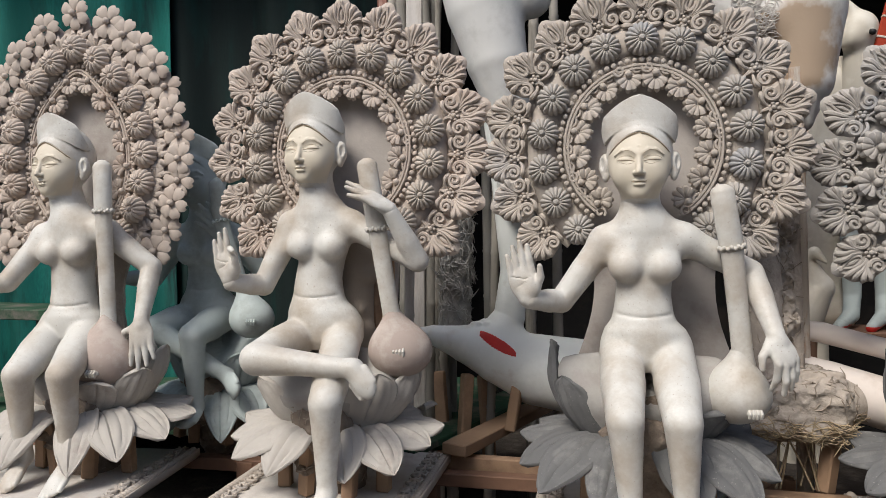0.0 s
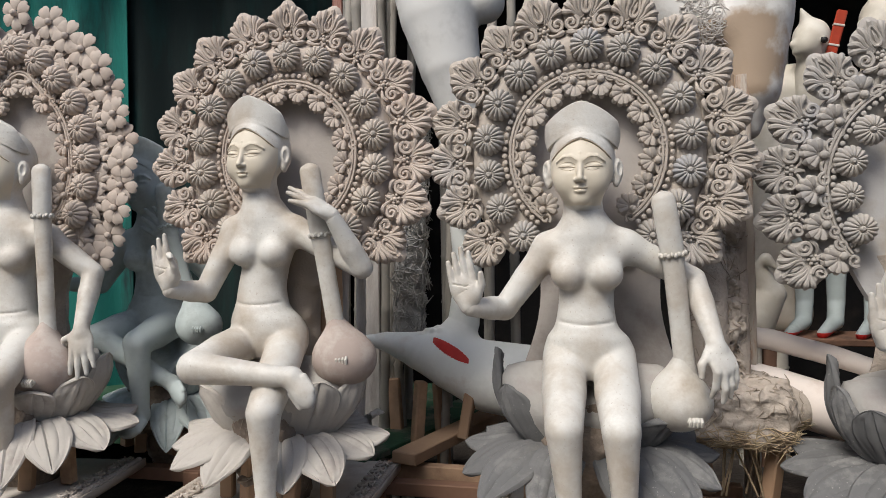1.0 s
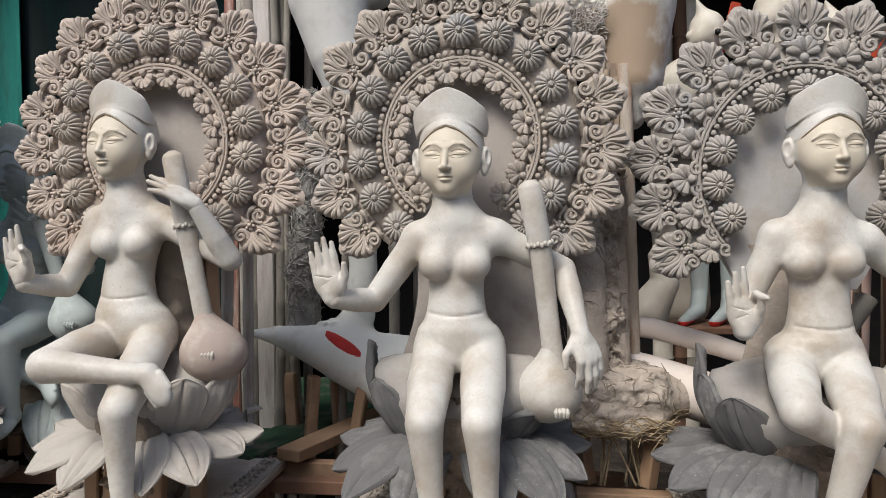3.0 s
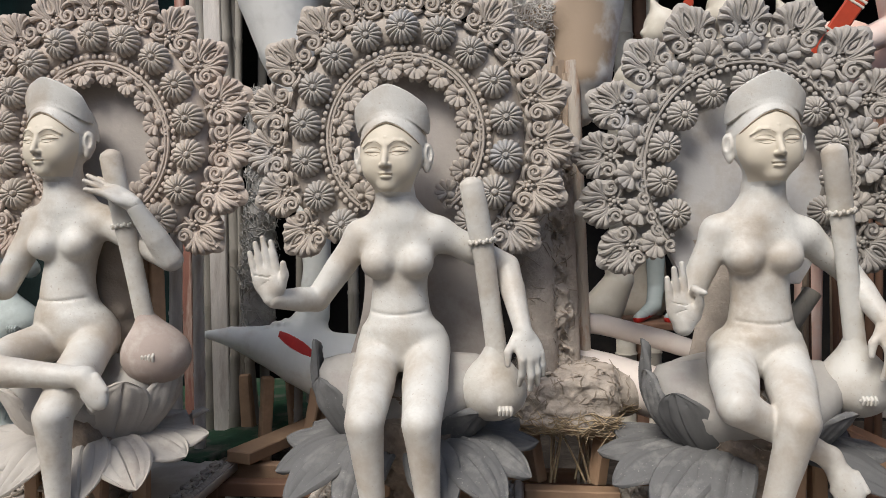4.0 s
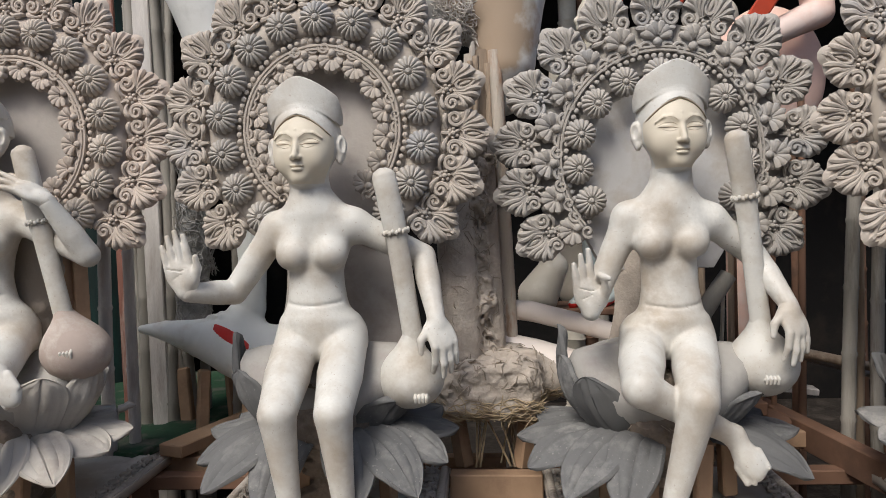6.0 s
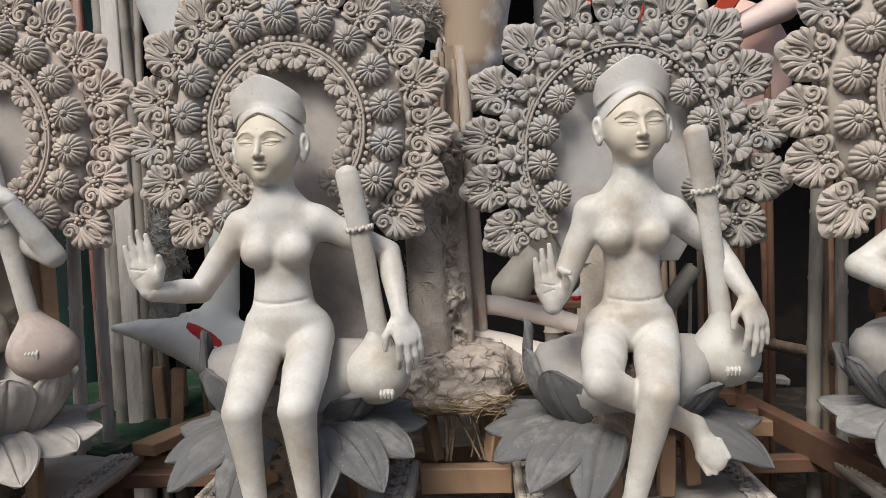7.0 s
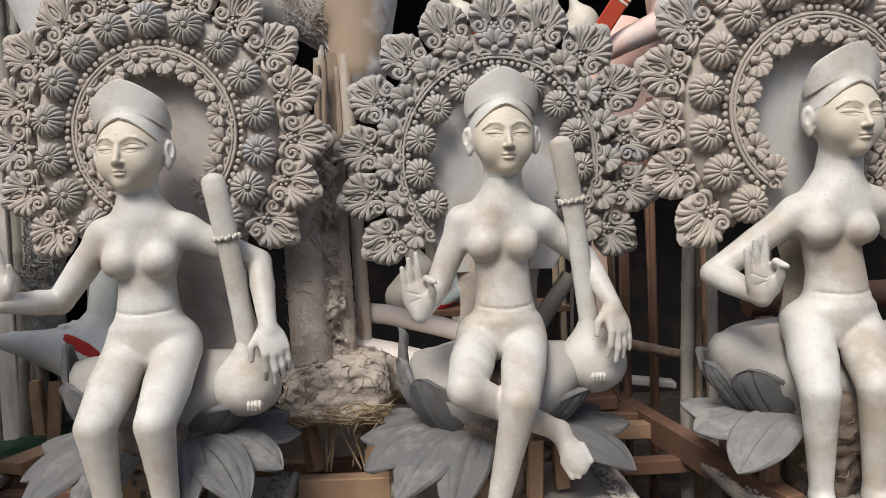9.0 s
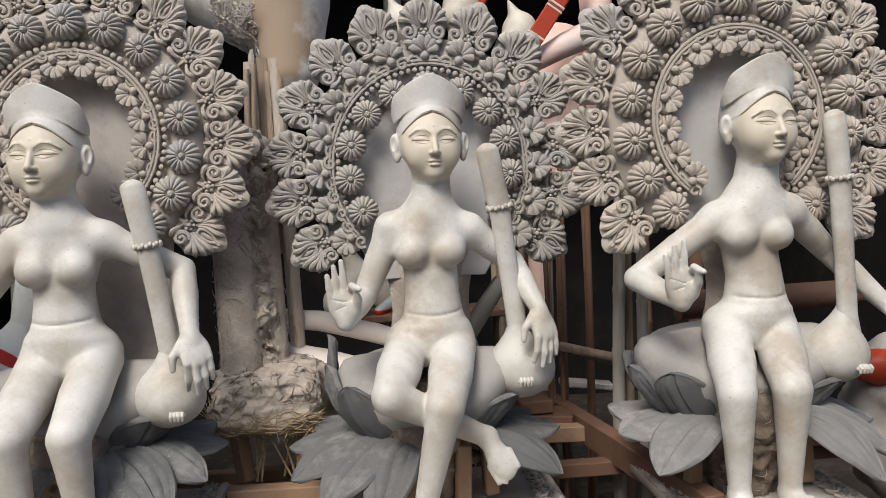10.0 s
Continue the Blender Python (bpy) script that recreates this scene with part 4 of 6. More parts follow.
halo("dark grey clay halo with rosettes inside a beaded rim", 1.062, 0.365, 1.618,
     [("palmette", 0.370, 0.384, -123, 123, 13, 0.004, 1.12), ("bloom_big", 0.346, 0.366, -128, 128, 15, -0.010, 0.92), ("beads_out", 0.292, 0.312, -130, 130, 64, -0.014, 1.36), ("rosette", 0.258, 0.254, -122, 122, 11, -0.030, 0.96)],
     (0.285, -0.36, 0.305), HALOGREY, HALOGREY, PANELPALE, (0.24, 0.262, 0.400, 0.418, -130, 130), seed=5)
halo("arched clay halo with palmettes, warm grey unpainted", 1.968, 0.105, 1.712,
     [("palmette", 0.388, 0.390, -131, 131, 15, 0.000, 1.08), ("rosette", 0.338, 0.352, -140, 140, 15, -0.022, 1.06), ("beads", 0.278, 0.286, -142, 142, 63, -0.016, 1.36), ("bloom_in", 0.224, 0.232, -140, 140, 14, -0.010, 0.92)],
     (0.258, -0.36, 0.262), HALO, HALO, PANELPALE, (0.235, 0.245, 0.415, 0.422, -143, 143), seed=6)
halo("pointed clay halo edged with six-petalled flowers", -2.075, 0.290, 1.760,
     [("flower", 0.306, 0.378, -135, 135, 25, 0.000, 1.24), ("rosette_big", 0.290, 0.372, -140, 140, 17, -0.024, 0.92), ("beads", 0.238, 0.310, -142, 142, 61, -0.010, 1.36), ("bloom_in", 0.200, 0.262, -140, 140, 14, -0.004, 0.92)],
     (0.225, -0.36, 0.285), HALOBLUSH, HALOBLUSH, PANEL, (0.20, 0.265, 0.395, 0.475, -143, 143), pointed=0.05, seed=7)


# ---- rough surfaces ----
def unit_rows(v):
    return v / (np.linalg.norm(v, axis=-1, keepdims=True) + 1e-9)


def grain(p, scale, seed=0):
    """Smooth value noise from -1 to 1 at many places at once."""
    q = np.asarray(p, float) * scale + 37.0 * seed
    i = np.floor(q).astype(np.int64)
    f = q - i
    f = f * f * (3 - 2 * f)
    out = 0.0
    for c in itertools.product((0, 1), repeat=3):
        k = i + np.array(c)
        h = (k[..., 0] * 374761393 + k[..., 1] * 668265263 + k[..., 2] * 2147483647 + seed * 144665) & 0xFFFFFFFF
        h = ((h ^ (h >> 13)) * 1274126177) & 0xFFFFFFFF
        h = (h ^ (h >> 16)) / 0xFFFFFFFF * 2 - 1
        w = 1.0
        for d in range(3):
            w = w * (f[..., d] if c[d] else 1 - f[..., d])
        out = out + w * h
    return out


def strands(surface, count, seed, length=0.10, r=0.0022, out=0.004, drift=None):
    """Loose straws lying on a meshed surface, as one joined mesh."""
    v, f = surface
    rnd = random.Random(seed)
    tri = v[f]
    nor = np.cross(tri[:, 2] - tri[:, 0], tri[:, 3] - tri[:, 1])
    nor /= np.linalg.norm(nor, axis=1, keepdims=True) + 1e-9
    sh = Shape()
    for _ in range(count):
        i = rnd.randrange(len(f))
        p, n = tri[i].mean(0), nor[i]
        d = np.array([rnd.gauss(0, 1) for _ in range(3)]) if drift is None else np.asarray(drift) + np.array([rnd.gauss(0, 0.45) for _ in range(3)])
        d = unit(d - n * np.dot(d, n))
        ln = length * rnd.uniform(0.4, 1.2)
        side = np.cross(n, d) * rnd.uniform(-0.25, 0.25) * ln
        lift = rnd.uniform(0.0, out * 3)
        sh.tube([p - d * ln / 2 - n * 0.004, p + side + n * (out + lift * 0.3), p + d * ln / 2 + n * lift], [r * 0.7, r, r * 0.5], 4, caps=False)
    return sh


# ---- lotus seats ----
def petal_shape(line, width, angle, squash, tip=0.06, cup=0.0, thick=0.014, groove=True, rnd=None, n=22, roll=0.0):
    """A petal whose middle line runs over (reach, height), wrapped round an oval seat at the given angle."""
    line = curve([(r, 0, z) for r, z in line], n)
    run = np.gradient(line, axis=0)
    seed = rnd.uniform(0, 50)
    outer, inner = [], []
    for i, p in enumerate(line):
        u = i / (n - 1)
        w = width * (0.60 + 0.40 * math.sin(math.pi / 2 * u / 0.52)) if u < 0.52 else width * max(0.0, 1 - ((u - 0.52) / 0.485) ** 1.6) ** 0.8
        w = max(w, tip * width)
        away = unit((run[i][2], 0, -run[i][0]))
        if away[0] < 0 and away[2] < 0 or abs(away[0]) < 0.2 and away[2] < 0:
            away = -away
        front, back = [], []
        for v in np.linspace(-1, 1, 19):
            edge = max(abs(v), u ** 6)
            lift = (cup * v * v + roll * v) * w / width
            if groove and 0.10 < u < 0.93:
                lift -= 0.0085 * math.exp(-(v / 0.06) ** 2) + 0.0050 * math.exp(-((abs(v) - 0.45) / 0.07) ** 2) * (1 if 0.2 < u < 0.8 else 0)
            lift += 0.0075 * math.exp(-((edge - 0.93) / 0.08) ** 2)
            lift += 0.0045 * noise.noise((u * 5 + seed, v * 3, seed))
            for row, depth in ((front, lift), (back, lift - thick * (1 - 0.7 * edge ** 4))):
                r, z = p[0] + away[0] * depth, p[2] + away[2] * depth
                a = radians(angle) + v * w / max(p[0], 0.16)
                row.append((r * math.cos(a), r * math.sin(a) * (squash if math.sin(a) < 0 else 0.82), z))
        outer.append(front)
        inner.append(back)
    m = len(outer[0])
    o = n * m
    verts = [q for row in outer for q in row] + [q for row in inner for q in row]
    faces = []
    for i in range(n - 1):
        for k in range(m - 1):
            q = (i * m + k, i * m + k + 1, (i + 1) * m + k + 1, (i + 1) * m + k)
            faces += [q, tuple(x + o for x in q[::-1])]
    rim = list(range(m)) + [i * m + m - 1 for i in range(1, n)] + [(n - 1) * m + k for k in range(m - 2, -1, -1)] + [i * m for i in range(n - 2, 0, -1)]
    faces += [(y, x, x + o, y + o) for x, y in zip(rim, rim[1:] + rim[:1])]
    return Shape().add(verts, faces)


def lotus(label, cx, cy, mat_up, mat_low, seat_mat, ups, lows, dz=0.0, rx=0.285, low_reach=0.36, seat_h=1.085, front=0.02, seed=1):
    """ups: rows of (angle, half width, tip height, lean outwards); lows: rows of (angle, half width, tip height, reach)."""
    g = group_at("lotus_pedestal", (cx, cy, 0.605))
    rnd = random.Random(seed)
    z0 = 0.605
    # swelling cushion whose top slopes down to the front
    prof = [(0.50, 0.80), (0.70, 0.86), (0.86, 0.93), (0.93, 1.00), (0.925, 1.05), (0.87, 1.085), (0.74, 1.10), (0.4, 1.11), (0.0, 1.11)]
    ry_b, ry_f = 0.23, cy - front
    verts, faces, seg = [], [], 48
    for r, z in prof:
        for j in range(seg):
            a = 2 * math.pi * j / seg
            x, y = 0.96 * rx * r * math.cos(a), (ry_b if math.sin(a) > 0 else ry_f) * r * math.sin(a)
            k = np.clip((y + ry_f) / (ry_f + ry_b), 0, 1)
            side = abs(math.cos(a)) ** 2
            zz = z if z < 0.88 else 0.88 + (z - 0.88) * (0.30 + 0.70 * max(k, 0.85 * side) * (seat_h - 0.88) / 0.205)
            w = 0.004 * noise.noise((x * 14, y * 14, z * 14 + seed))
            verts.append((x * (1 + w * 3), y, zz + dz - z0 + w))
    for i in range(len(prof) - 1):
        for j in range(seg):
            faces.append((i * seg + j, i * seg + (j + 1) % seg, (i + 1) * seg + (j + 1) % seg, (i + 1) * seg + j))
    sh = Shape()
    sh.add(verts, faces)
    part("seat", sh, seat_mat, g)
    # rough core and stakes under the seat
    c = Clay()
    c.cone((0, 0.0, 0.02), (0, -0.03, 0.24), 0.10, 0.135, 0.03)
    for i in range(16):
        a = rnd.uniform(0, 6.28)
        c.ell((0.12 * math.cos(a), -0.03 + 0.11 * math.sin(a), rnd.uniform(0.06, 0.26)), (0.034, 0.034, 0.018), 0.015)
    v, f = c.mesh(0.010)
    v = v + 0.016 * (grain(v, 28, seed) + 0.6 * grain(v, 70, seed + 1))[:, None] * unit_rows(v - np.array([0, 0, 0.13]))
    core = part("core", Shape().add(v, f), MUDCORE, g, "rough mud core mixed with straw")
    ob = part("loose_straw", strands((v, f), 90, seed, 0.05, 0.0014, 0.003), STRAW, core, "stray dry straws")
    ob["kind"] = "stuff"
    for x, y in ((-0.17, -0.05), (-0.06, -0.12), (0.09, -0.12), (0.18, -0.04)):
        sh = Shape()
        sh.box((0.045, 0.04, 0.19), pose(x, y, 0.095, rnd.uniform(-4, 4), rnd.uniform(-4, 4), rnd.uniform(-30, 30)), 0.005)
        part("stake", sh, WOOD, g, smooth=False)
    for a, wd, top, lean in ups:
        top += rnd.uniform(-0.008, 0.008)
        s, z9 = rx / 0.29, dz - z0
        low = min(0.815, top - 0.13)
        line = []
        for f in (0.0, 0.25, 0.5, 0.72, 0.88, 1.0):
            z = low + (top - low) * f
            body = 0.29 * float(np.interp(z, (0.80, 0.86, 0.93, 1.00, 1.12), (0.55, 0.74, 0.90, 0.97, 0.95)))
            line.append((s * (0.95 * body + 0.014 + 0.6 * lean * f * f + 0.012 * math.sin(math.pi * f)), z + z9))
        a += rnd.uniform(-2, 2)
        sh = petal_shape(line, wd, a, ry_f / rx, tip=0.06, cup=-0.020, thick=0.022, groove=True, rnd=rnd, roll=(-1 if a < -90 else 1) * 0.006)
        part("upper_petal", sh, mat_up, g)
    for a, wd, tipz, far in lows:
        reach = low_reach * far * rnd.uniform(0.98, 1.03)
        tz = tipz + rnd.uniform(-0.012, 0.012)
        z9 = dz - z0
        line = [(0.13, 0.842 + z9), (0.13 + 0.42 * (reach - 0.13), 0.836 + z9), (0.13 + 0.78 * (reach - 0.13), 0.42 * tz + 0.58 * 0.83 + z9), (reach, tz + z9)]
        sh = petal_shape(line, wd, a + rnd.uniform(-3, 3), 0.94, tip=0.02, cup=-0.014, thick=0.015, rnd=rnd, roll=-0.020 if a < -90 else 0.020)
        part("lower_petal", sh, mat_low, g)
    return tagged(g, label, "lotus seat", "lotus seats")


BACKS = [(40, 0.085, 1.00, 0.02), (75, 0.085, 1.00, 0.02), (110, 0.085, 1.00, 0.02), (145, 0.085, 1.00, 0.02)]
LOWS = [(-212, 0.074, 0.830, 1.0), (-186, 0.076, 0.800, 1.03), (-162, 0.078, 0.750, 1.02), (-139, 0.079, 0.705, 1.0), (-116, 0.078, 0.670, 0.86), (-64, 0.078, 0.670, 0.86), (-41, 0.079, 0.705, 1.0), (-18, 0.078, 0.748, 1.02), (6, 0.076, 0.800, 1.03), (32, 0.074, 0.830, 1.0), (60, 0.085, 0.80, 1.0), (100, 0.085, 0.80, 1.0)]
lotus("dark grey clay lotus seat with drooping petals", 0.015, 0.165, PETAL, PETAL, SEAT, [(-184, 0.070, 1.115, 0.010), (-147, 0.085, 1.025, 0.020), (-40, 0.100, 0.940, 0.075), (-4, 0.085, 1.00, 0.045)] + BACKS, LOWS, 0.0, 0.295, 0.385, seed=11)
lotus("pale clay lotus seat with drooping petals", -1.000, 0.190, PETALPALE, PETALPALE, SEAT, [(-186, 0.070, 1.110, 0.010), (-142, 0.105, 0.990, 0.030), (-52, 0.105, 1.030, 0.070), (-14, 0.100, 1.040, 0.055)] + BACKS, [(a, w, z + 0.035, far * 0.96) for a, w, z, far in LOWS], -0.01, 0.290, 0.375, seed=12)
lotus("dark grey clay lotus seat with chipped petals", 1.010, 0.205, PETAL, PETAL, SEAT, [(-187, 0.062, 1.140, 0.012), (-166, 0.078, 1.060, 0.020), (-138, 0.092, 1.010, 0.030), (-36, 0.080, 0.955, 0.060), (-2, 0.085, 0.98, 0.040)] + BACKS, LOWS[:5] + [(-22, 0.090, 0.73, 1.0)] + LOWS[8:], -0.03, 0.300, 0.405, seed=13)
lotus("grey clay lotus seat with broad unfinished rim", 1.955, 0.110, PETAL, PETALMID, SEAT, [(-172, 0.085, 0.995, 0.020), (-137, 0.098, 0.985, 0.030), (-42, 0.085, 0.930, 0.060), (-10, 0.085, 0.96, 0.05)] + BACKS, [(-194, 0.066, 0.850, 0.97), (-170, 0.078, 0.800, 1.02), (-147, 0.084, 0.730, 1.03), (-48, 0.084, 0.69, 0.95), (-24, 0.082, 0.72, 1.0), (0, 0.084, 0.77, 1.0), (35, 0.08, 0.80, 1.0), (90, 0.08, 0.80, 1.0), (140, 0.08, 0.80, 1.0)], 0.0, 0.350, 0.415, front=-0.05, seed=14)
lotus("pale brown clay lotus seat beside standing feet", -1.975, 0.200, PETALPALE, PETALPALE, SEAT, [(-58, 0.085, 0.945, 0.070), (-24, 0.095, 1.00, 0.055), (8, 0.095, 1.06, 0.04), (-150, 0.09, 1.0, 0.03)] + BACKS, LOWS, 0.0, 0.285, 0.385, seed=15)


# ---- carved base boards ----
def base_board(label, cx, y0, y1, half, z, seed, turn=0):
    g = group_at("base_board", (cx, (y0 + y1) / 2, z))
    rnd = random.Random(seed)
    d = y1 - y0
    sh = Shape()
    sh.box((2 * half, d, 0.035), pose(0, 0, -0.0175), 0.006)
    part("board", sh, BOARD, g)
    for q in (-1, 1):
        sh = Shape()
        x = q * (half - 0.012)
        n = int(d / 0.020)
        for i in range(n):
            sh.ball((x + rnd.uniform(-0.001, 0.001), -d / 2 + 0.01 + i * 0.020, 0.004), (0.014, 0.0085, 0.011), 8, 5)
        sh.box((0.008, d, 0.030), pose(q * (half + 0.003), 0, -0.010), 0.002)
        part("bead_edge", sh, HALO, g)
        for i in range(int(d / 0.075)):
            yy = -d / 2 + 0.04 + i * 0.075
            sh = Shape()
            a = np.linspace(0, 2.5 * math.pi, 18)
            rr = 0.026 - 0.0026 * a
            sh.tube(np.stack([x - q * 0.045 + rr * np.cos(a) * q, yy + rr * np.sin(a), np.full(18, 0.005) + 0.001 * a], 1), 0.0065, 6, up=(0, 0, 1))
            for k in range(3):
                b = 0.9 + k * 0.8
                sh.tube([(x - q * 0.045, yy + 0.02, 0.004), (x - q * (0.045 + 0.03 * math.cos(b)), yy + 0.02 + 0.03 * math.sin(b), 0.010)], [0.008, 0.004], 6)
            part("scroll", sh, HALO, g)
    g.rotation_euler = (0, 0, radians(turn))
    return tagged(g, label, "base board", "carved base boards")


base_board("grey clay base board with carved scroll border", 0.020, -0.34, 0.42, 0.335, 0.600, 21)
base_board("flat clay base board with beaded scroll border", -1.025, -0.34, 0.60, 0.335, 0.602, 22)
base_board("clay base board with beaded edge, under petals", 1.040, -0.34, 0.46, 0.365, 0.585, 23)
base_board("clay base board at the end of the row", 1.970, -0.34, 0.42, 0.270, 0.590, 24)
base_board("dusty clay base board with beaded scroll edge", -2.090, -0.34, 0.43, 0.430, 0.600, 25, 6)


# ---- wooden staging ----
def timber(name, label, a, b, wide, high, mat, roll=0.0, worn=0.004, category="timber", group=""):
    """A sawn piece from a to b."""
    a, b = Vector(a), Vector(b)
    m = look((a + b) / 2, b, roll)
    sh = Shape()
    sh.box((wide, high, (b - a).length), Matrix(), worn)
    me = sh.mesh(name, False)
    me.materials.append(mat)
    ob = new(name, me)
    ob.matrix_basis = m
    return tagged(ob, label, category, group)


def pole(name, label, a, b, r, mat, seed=0, knots=True, category="bamboo pole", group="bamboo poles"):
    """A bamboo pole with swollen nodes and a slight bend."""
    rnd = random.Random(seed)
    a, b = np.asarray(a, float), np.asarray(b, float)
    length = np.linalg.norm(b - a)
    n = max(3, int(length / 0.22))
    pts, rad = [], []
    bow = np.array([rnd.uniform(-1, 1), rnd.uniform(-1, 1), 0]) * 0.012 * length
    for i in range(n + 1):
        for off, k in ((-0.012, 1.0), (0.0, 1.13), (0.012, 0.98)) if knots and 0 < i < n else ((0, 1.0),):
            t = min(1, max(0, i / n + off / length))
            pts.append(a + (b - a) * t + bow * math.sin(math.pi * t))
            rad.append(r * k * (1 - 0.15 * t))
    sh = Shape()
    sh.tube(pts, rad, 10, up=(0, 1, 0.1))
    ob = solid(name, sh, mat, tuple(a))
    return tagged(ob, label, category, group)


STAGE = "staging timbers"
timber("beam", "long reddish sawn beam along the row", (-0.75, 0.60, 0.555), (0.55, 0.585, 0.545), 0.05, 0.09, WOOD, group=STAGE)
timber("beam", "reddish brown beam end under the straw stump", (0.365, 0.35, 0.572), (0.665, 0.35, 0.568), 0.06, 0.085, WOOD, group=STAGE)
timber("plank", "pale sawn plank running back under the shed", (-0.66, 0.52, 0.640), (-0.28, 1.60, 0.640), 0.105, 0.045, WOOD, group=STAGE)
timber("plank", "green-painted plank running back into the dark", (-0.92, 0.60, 0.600), (-0.50, 1.75, 0.600), 0.20, 0.03, GREENPAINT, group=STAGE)
timber("beam", "brown beam beneath the last lotus seat", (1.58, 1.10, 0.620), (1.80, -0.05, 0.585), 0.06, 0.10, BROWNWOOD, group=STAGE)
timber("plank", "brown plank lying across the staging", (1.26, 0.88, 0.645), (1.62, 0.80, 0.640), 0.16, 0.035, BROWNWOOD, group=STAGE)
timber("plank", "broken board end with sawn face", (1.46, 1.02, 0.690), (1.47, 0.76, 0.690), 0.13, 0.05, BROWNWOOD, group=STAGE)
timber("beam", "cross beam behind the base boards", (1.10, 0.72, 0.610), (1.70, 0.70, 0.600), 0.06, 0.06, WOOD, group=STAGE)
timber("plank", "dark plank floor edge at the row's end", (1.85, 0.55, 0.600), (2.6, 0.50, 0.600), 0.2, 0.04, BROWNWOOD, group=STAGE)
for i, (x, y, z0, z1) in enumerate(((-0.70, 0.86, 0.40, 0.86), (-0.60, 1.05, 0.40, 0.82), (-0.48, 0.82, 0.64, 0.83), (-0.80, 1.02, 0.40, 0.84), (0.600, 0.42, 0.60, 0.78), (0.41, 0.44, 0.60, 0.80))):
    timber("stake", "short rough wooden stake propping clay", (x, y, z0), (x + 0.03 * (-1) ** i, y + 0.02, z1), 0.055, 0.045, WOOD, 20 * i, 0.006, "stake", "wooden stakes")

# long supports under the staging
for x in (-2.3, -1.5, -0.75, 0.2, 1.2, 2.2):
    timber("trestle_post", "dark wooden leg under the staging", (x, 0.50, 0.0), (x, 0.50, 0.56), 0.07, 0.07, BROWNWOOD, category="leg", group="staging legs")
    timber("trestle_post", "dark wooden leg under the staging", (x, -0.28, 0.0), (x, -0.28, 0.545), 0.07, 0.07, BROWNWOOD, category="leg", group="staging legs")
for y in (-0.28, 0.50):
    timber("staging_rail", "long dark rail carrying the base boards", (-2.6, y, 0.545), (2.6, y, 0.535), 0.06, 0.05, BROWNWOOD, group=STAGE)

# bamboo behind the row
rb = random.Random(9)
for i, (x, y, r, lean) in enumerate(((-1.02, 1.02, 0.030, 0.02), (-0.96, 1.10, 0.026, -0.02), (-0.90, 1.00, 0.030, 0.01), (-0.80, 1.20, 0.024, 0.03), (-0.83, 1.06, 0.024, 0.0), (-0.66, 1.45, 0.026, -0.04),
                                     (-0.62, 1.00, 0.020, 0.06), (-1.12, 1.25, 0.028, 0.02), (-0.45, 1.5, 0.03, 0.02), (-0.30, 1.4, 0.026, -0.03), (-1.22, 1.4, 0.03, 0.03))):
    pole("bamboo_pole", "weathered grey bamboo pole in the shed frame", (x, y, 0.0), (x + lean, y + 0.03, 2.75), r, BAMBOO, i)
pole("bamboo_pole", "thick weathered bamboo pole behind halos", (-0.76, 1.08, 0.0), (-0.86, 1.08, 2.7), 0.028, BAMBOO, 31)
pole("bamboo_pole", "reddish raw post splashed with clay", (0.600, 0.600, 0.0), (0.556, 0.600, 2.03), 0.029, POST, 33, False)
for i, (x0, x1, y, z0, z1, r) in enumerate(((0.455, 0.470, 0.52, 1.45, 1.98, 0.012), (0.470, 0.490, 0.54, 1.40, 2.00, 0.014), (0.500, 0.478, 0.55, 1.50, 1.95, 0.010), (0.545, 0.535, 0.60, 1.35, 1.93, 0.011))):
    pole("bamboo_strip", "split bamboo strip in the armature", (x0, y, z0), (x1, y, z1), r, SPLIT, 40 + i, False, "bamboo strip", "split bamboo strips")
for i, (x, y, z0, z1, r, lean) in enumerate(((1.470, 0.95, 0.0, 1.75, 0.014, 0.01), (1.505, 1.00, 0.0, 1.80, 0.013, -0.01), (1.545, 0.93, 0.0, 1.62, 0.012, 0.01), (1.585, 0.98, 0.0, 1.75, 0.016, 0.0), (1.615, 0.92, 0.0, 1.55, 0.012, 0.01), (1.655, 1.05, 0.0, 1.8, 0.015, 0.02),
                                        (1.43, 1.15, 0.0, 1.9, 0.016, 0.0), (1.70, 1.15, 0.0, 1.9, 0.018, 0.0), (1.75, 1.0, 0.0, 1.9, 0.016, 0.02), (1.40, 1.3, 0.0, 1.9, 0.018, 0.0), (1.80, 1.2, 0.0, 2.0, 0.02, 0.0))):
    pole("bamboo_strip", "brown upright bamboo slat in the staging", (x, y, z0), (x + lean, y, z1), r, BROWNWOOD if i % 3 else SPLIT, 60 + i, False, "bamboo strip", "brown bamboo slats")
for i, (x, y, z0, z1, r, lean, mt) in enumerate(((1.735, 0.60, 0.0, 1.62, 0.026, 0.045, BAMBOO), (1.790, 0.66, 0.0, 1.60, 0.030, 0.02, SPLIT), (1.850, 0.60, 0.0, 1.55, 0.024, 0.01, BAMBOO), (2.42, 0.79, 0.0, 2.4, 0.03, 0.02, BAMBOO))):
    pole("bamboo_pole", "leaning bamboo pole behind the lotus seat", (x, y, z0), (x + lean, y, z1), r, mt, 80 + i)
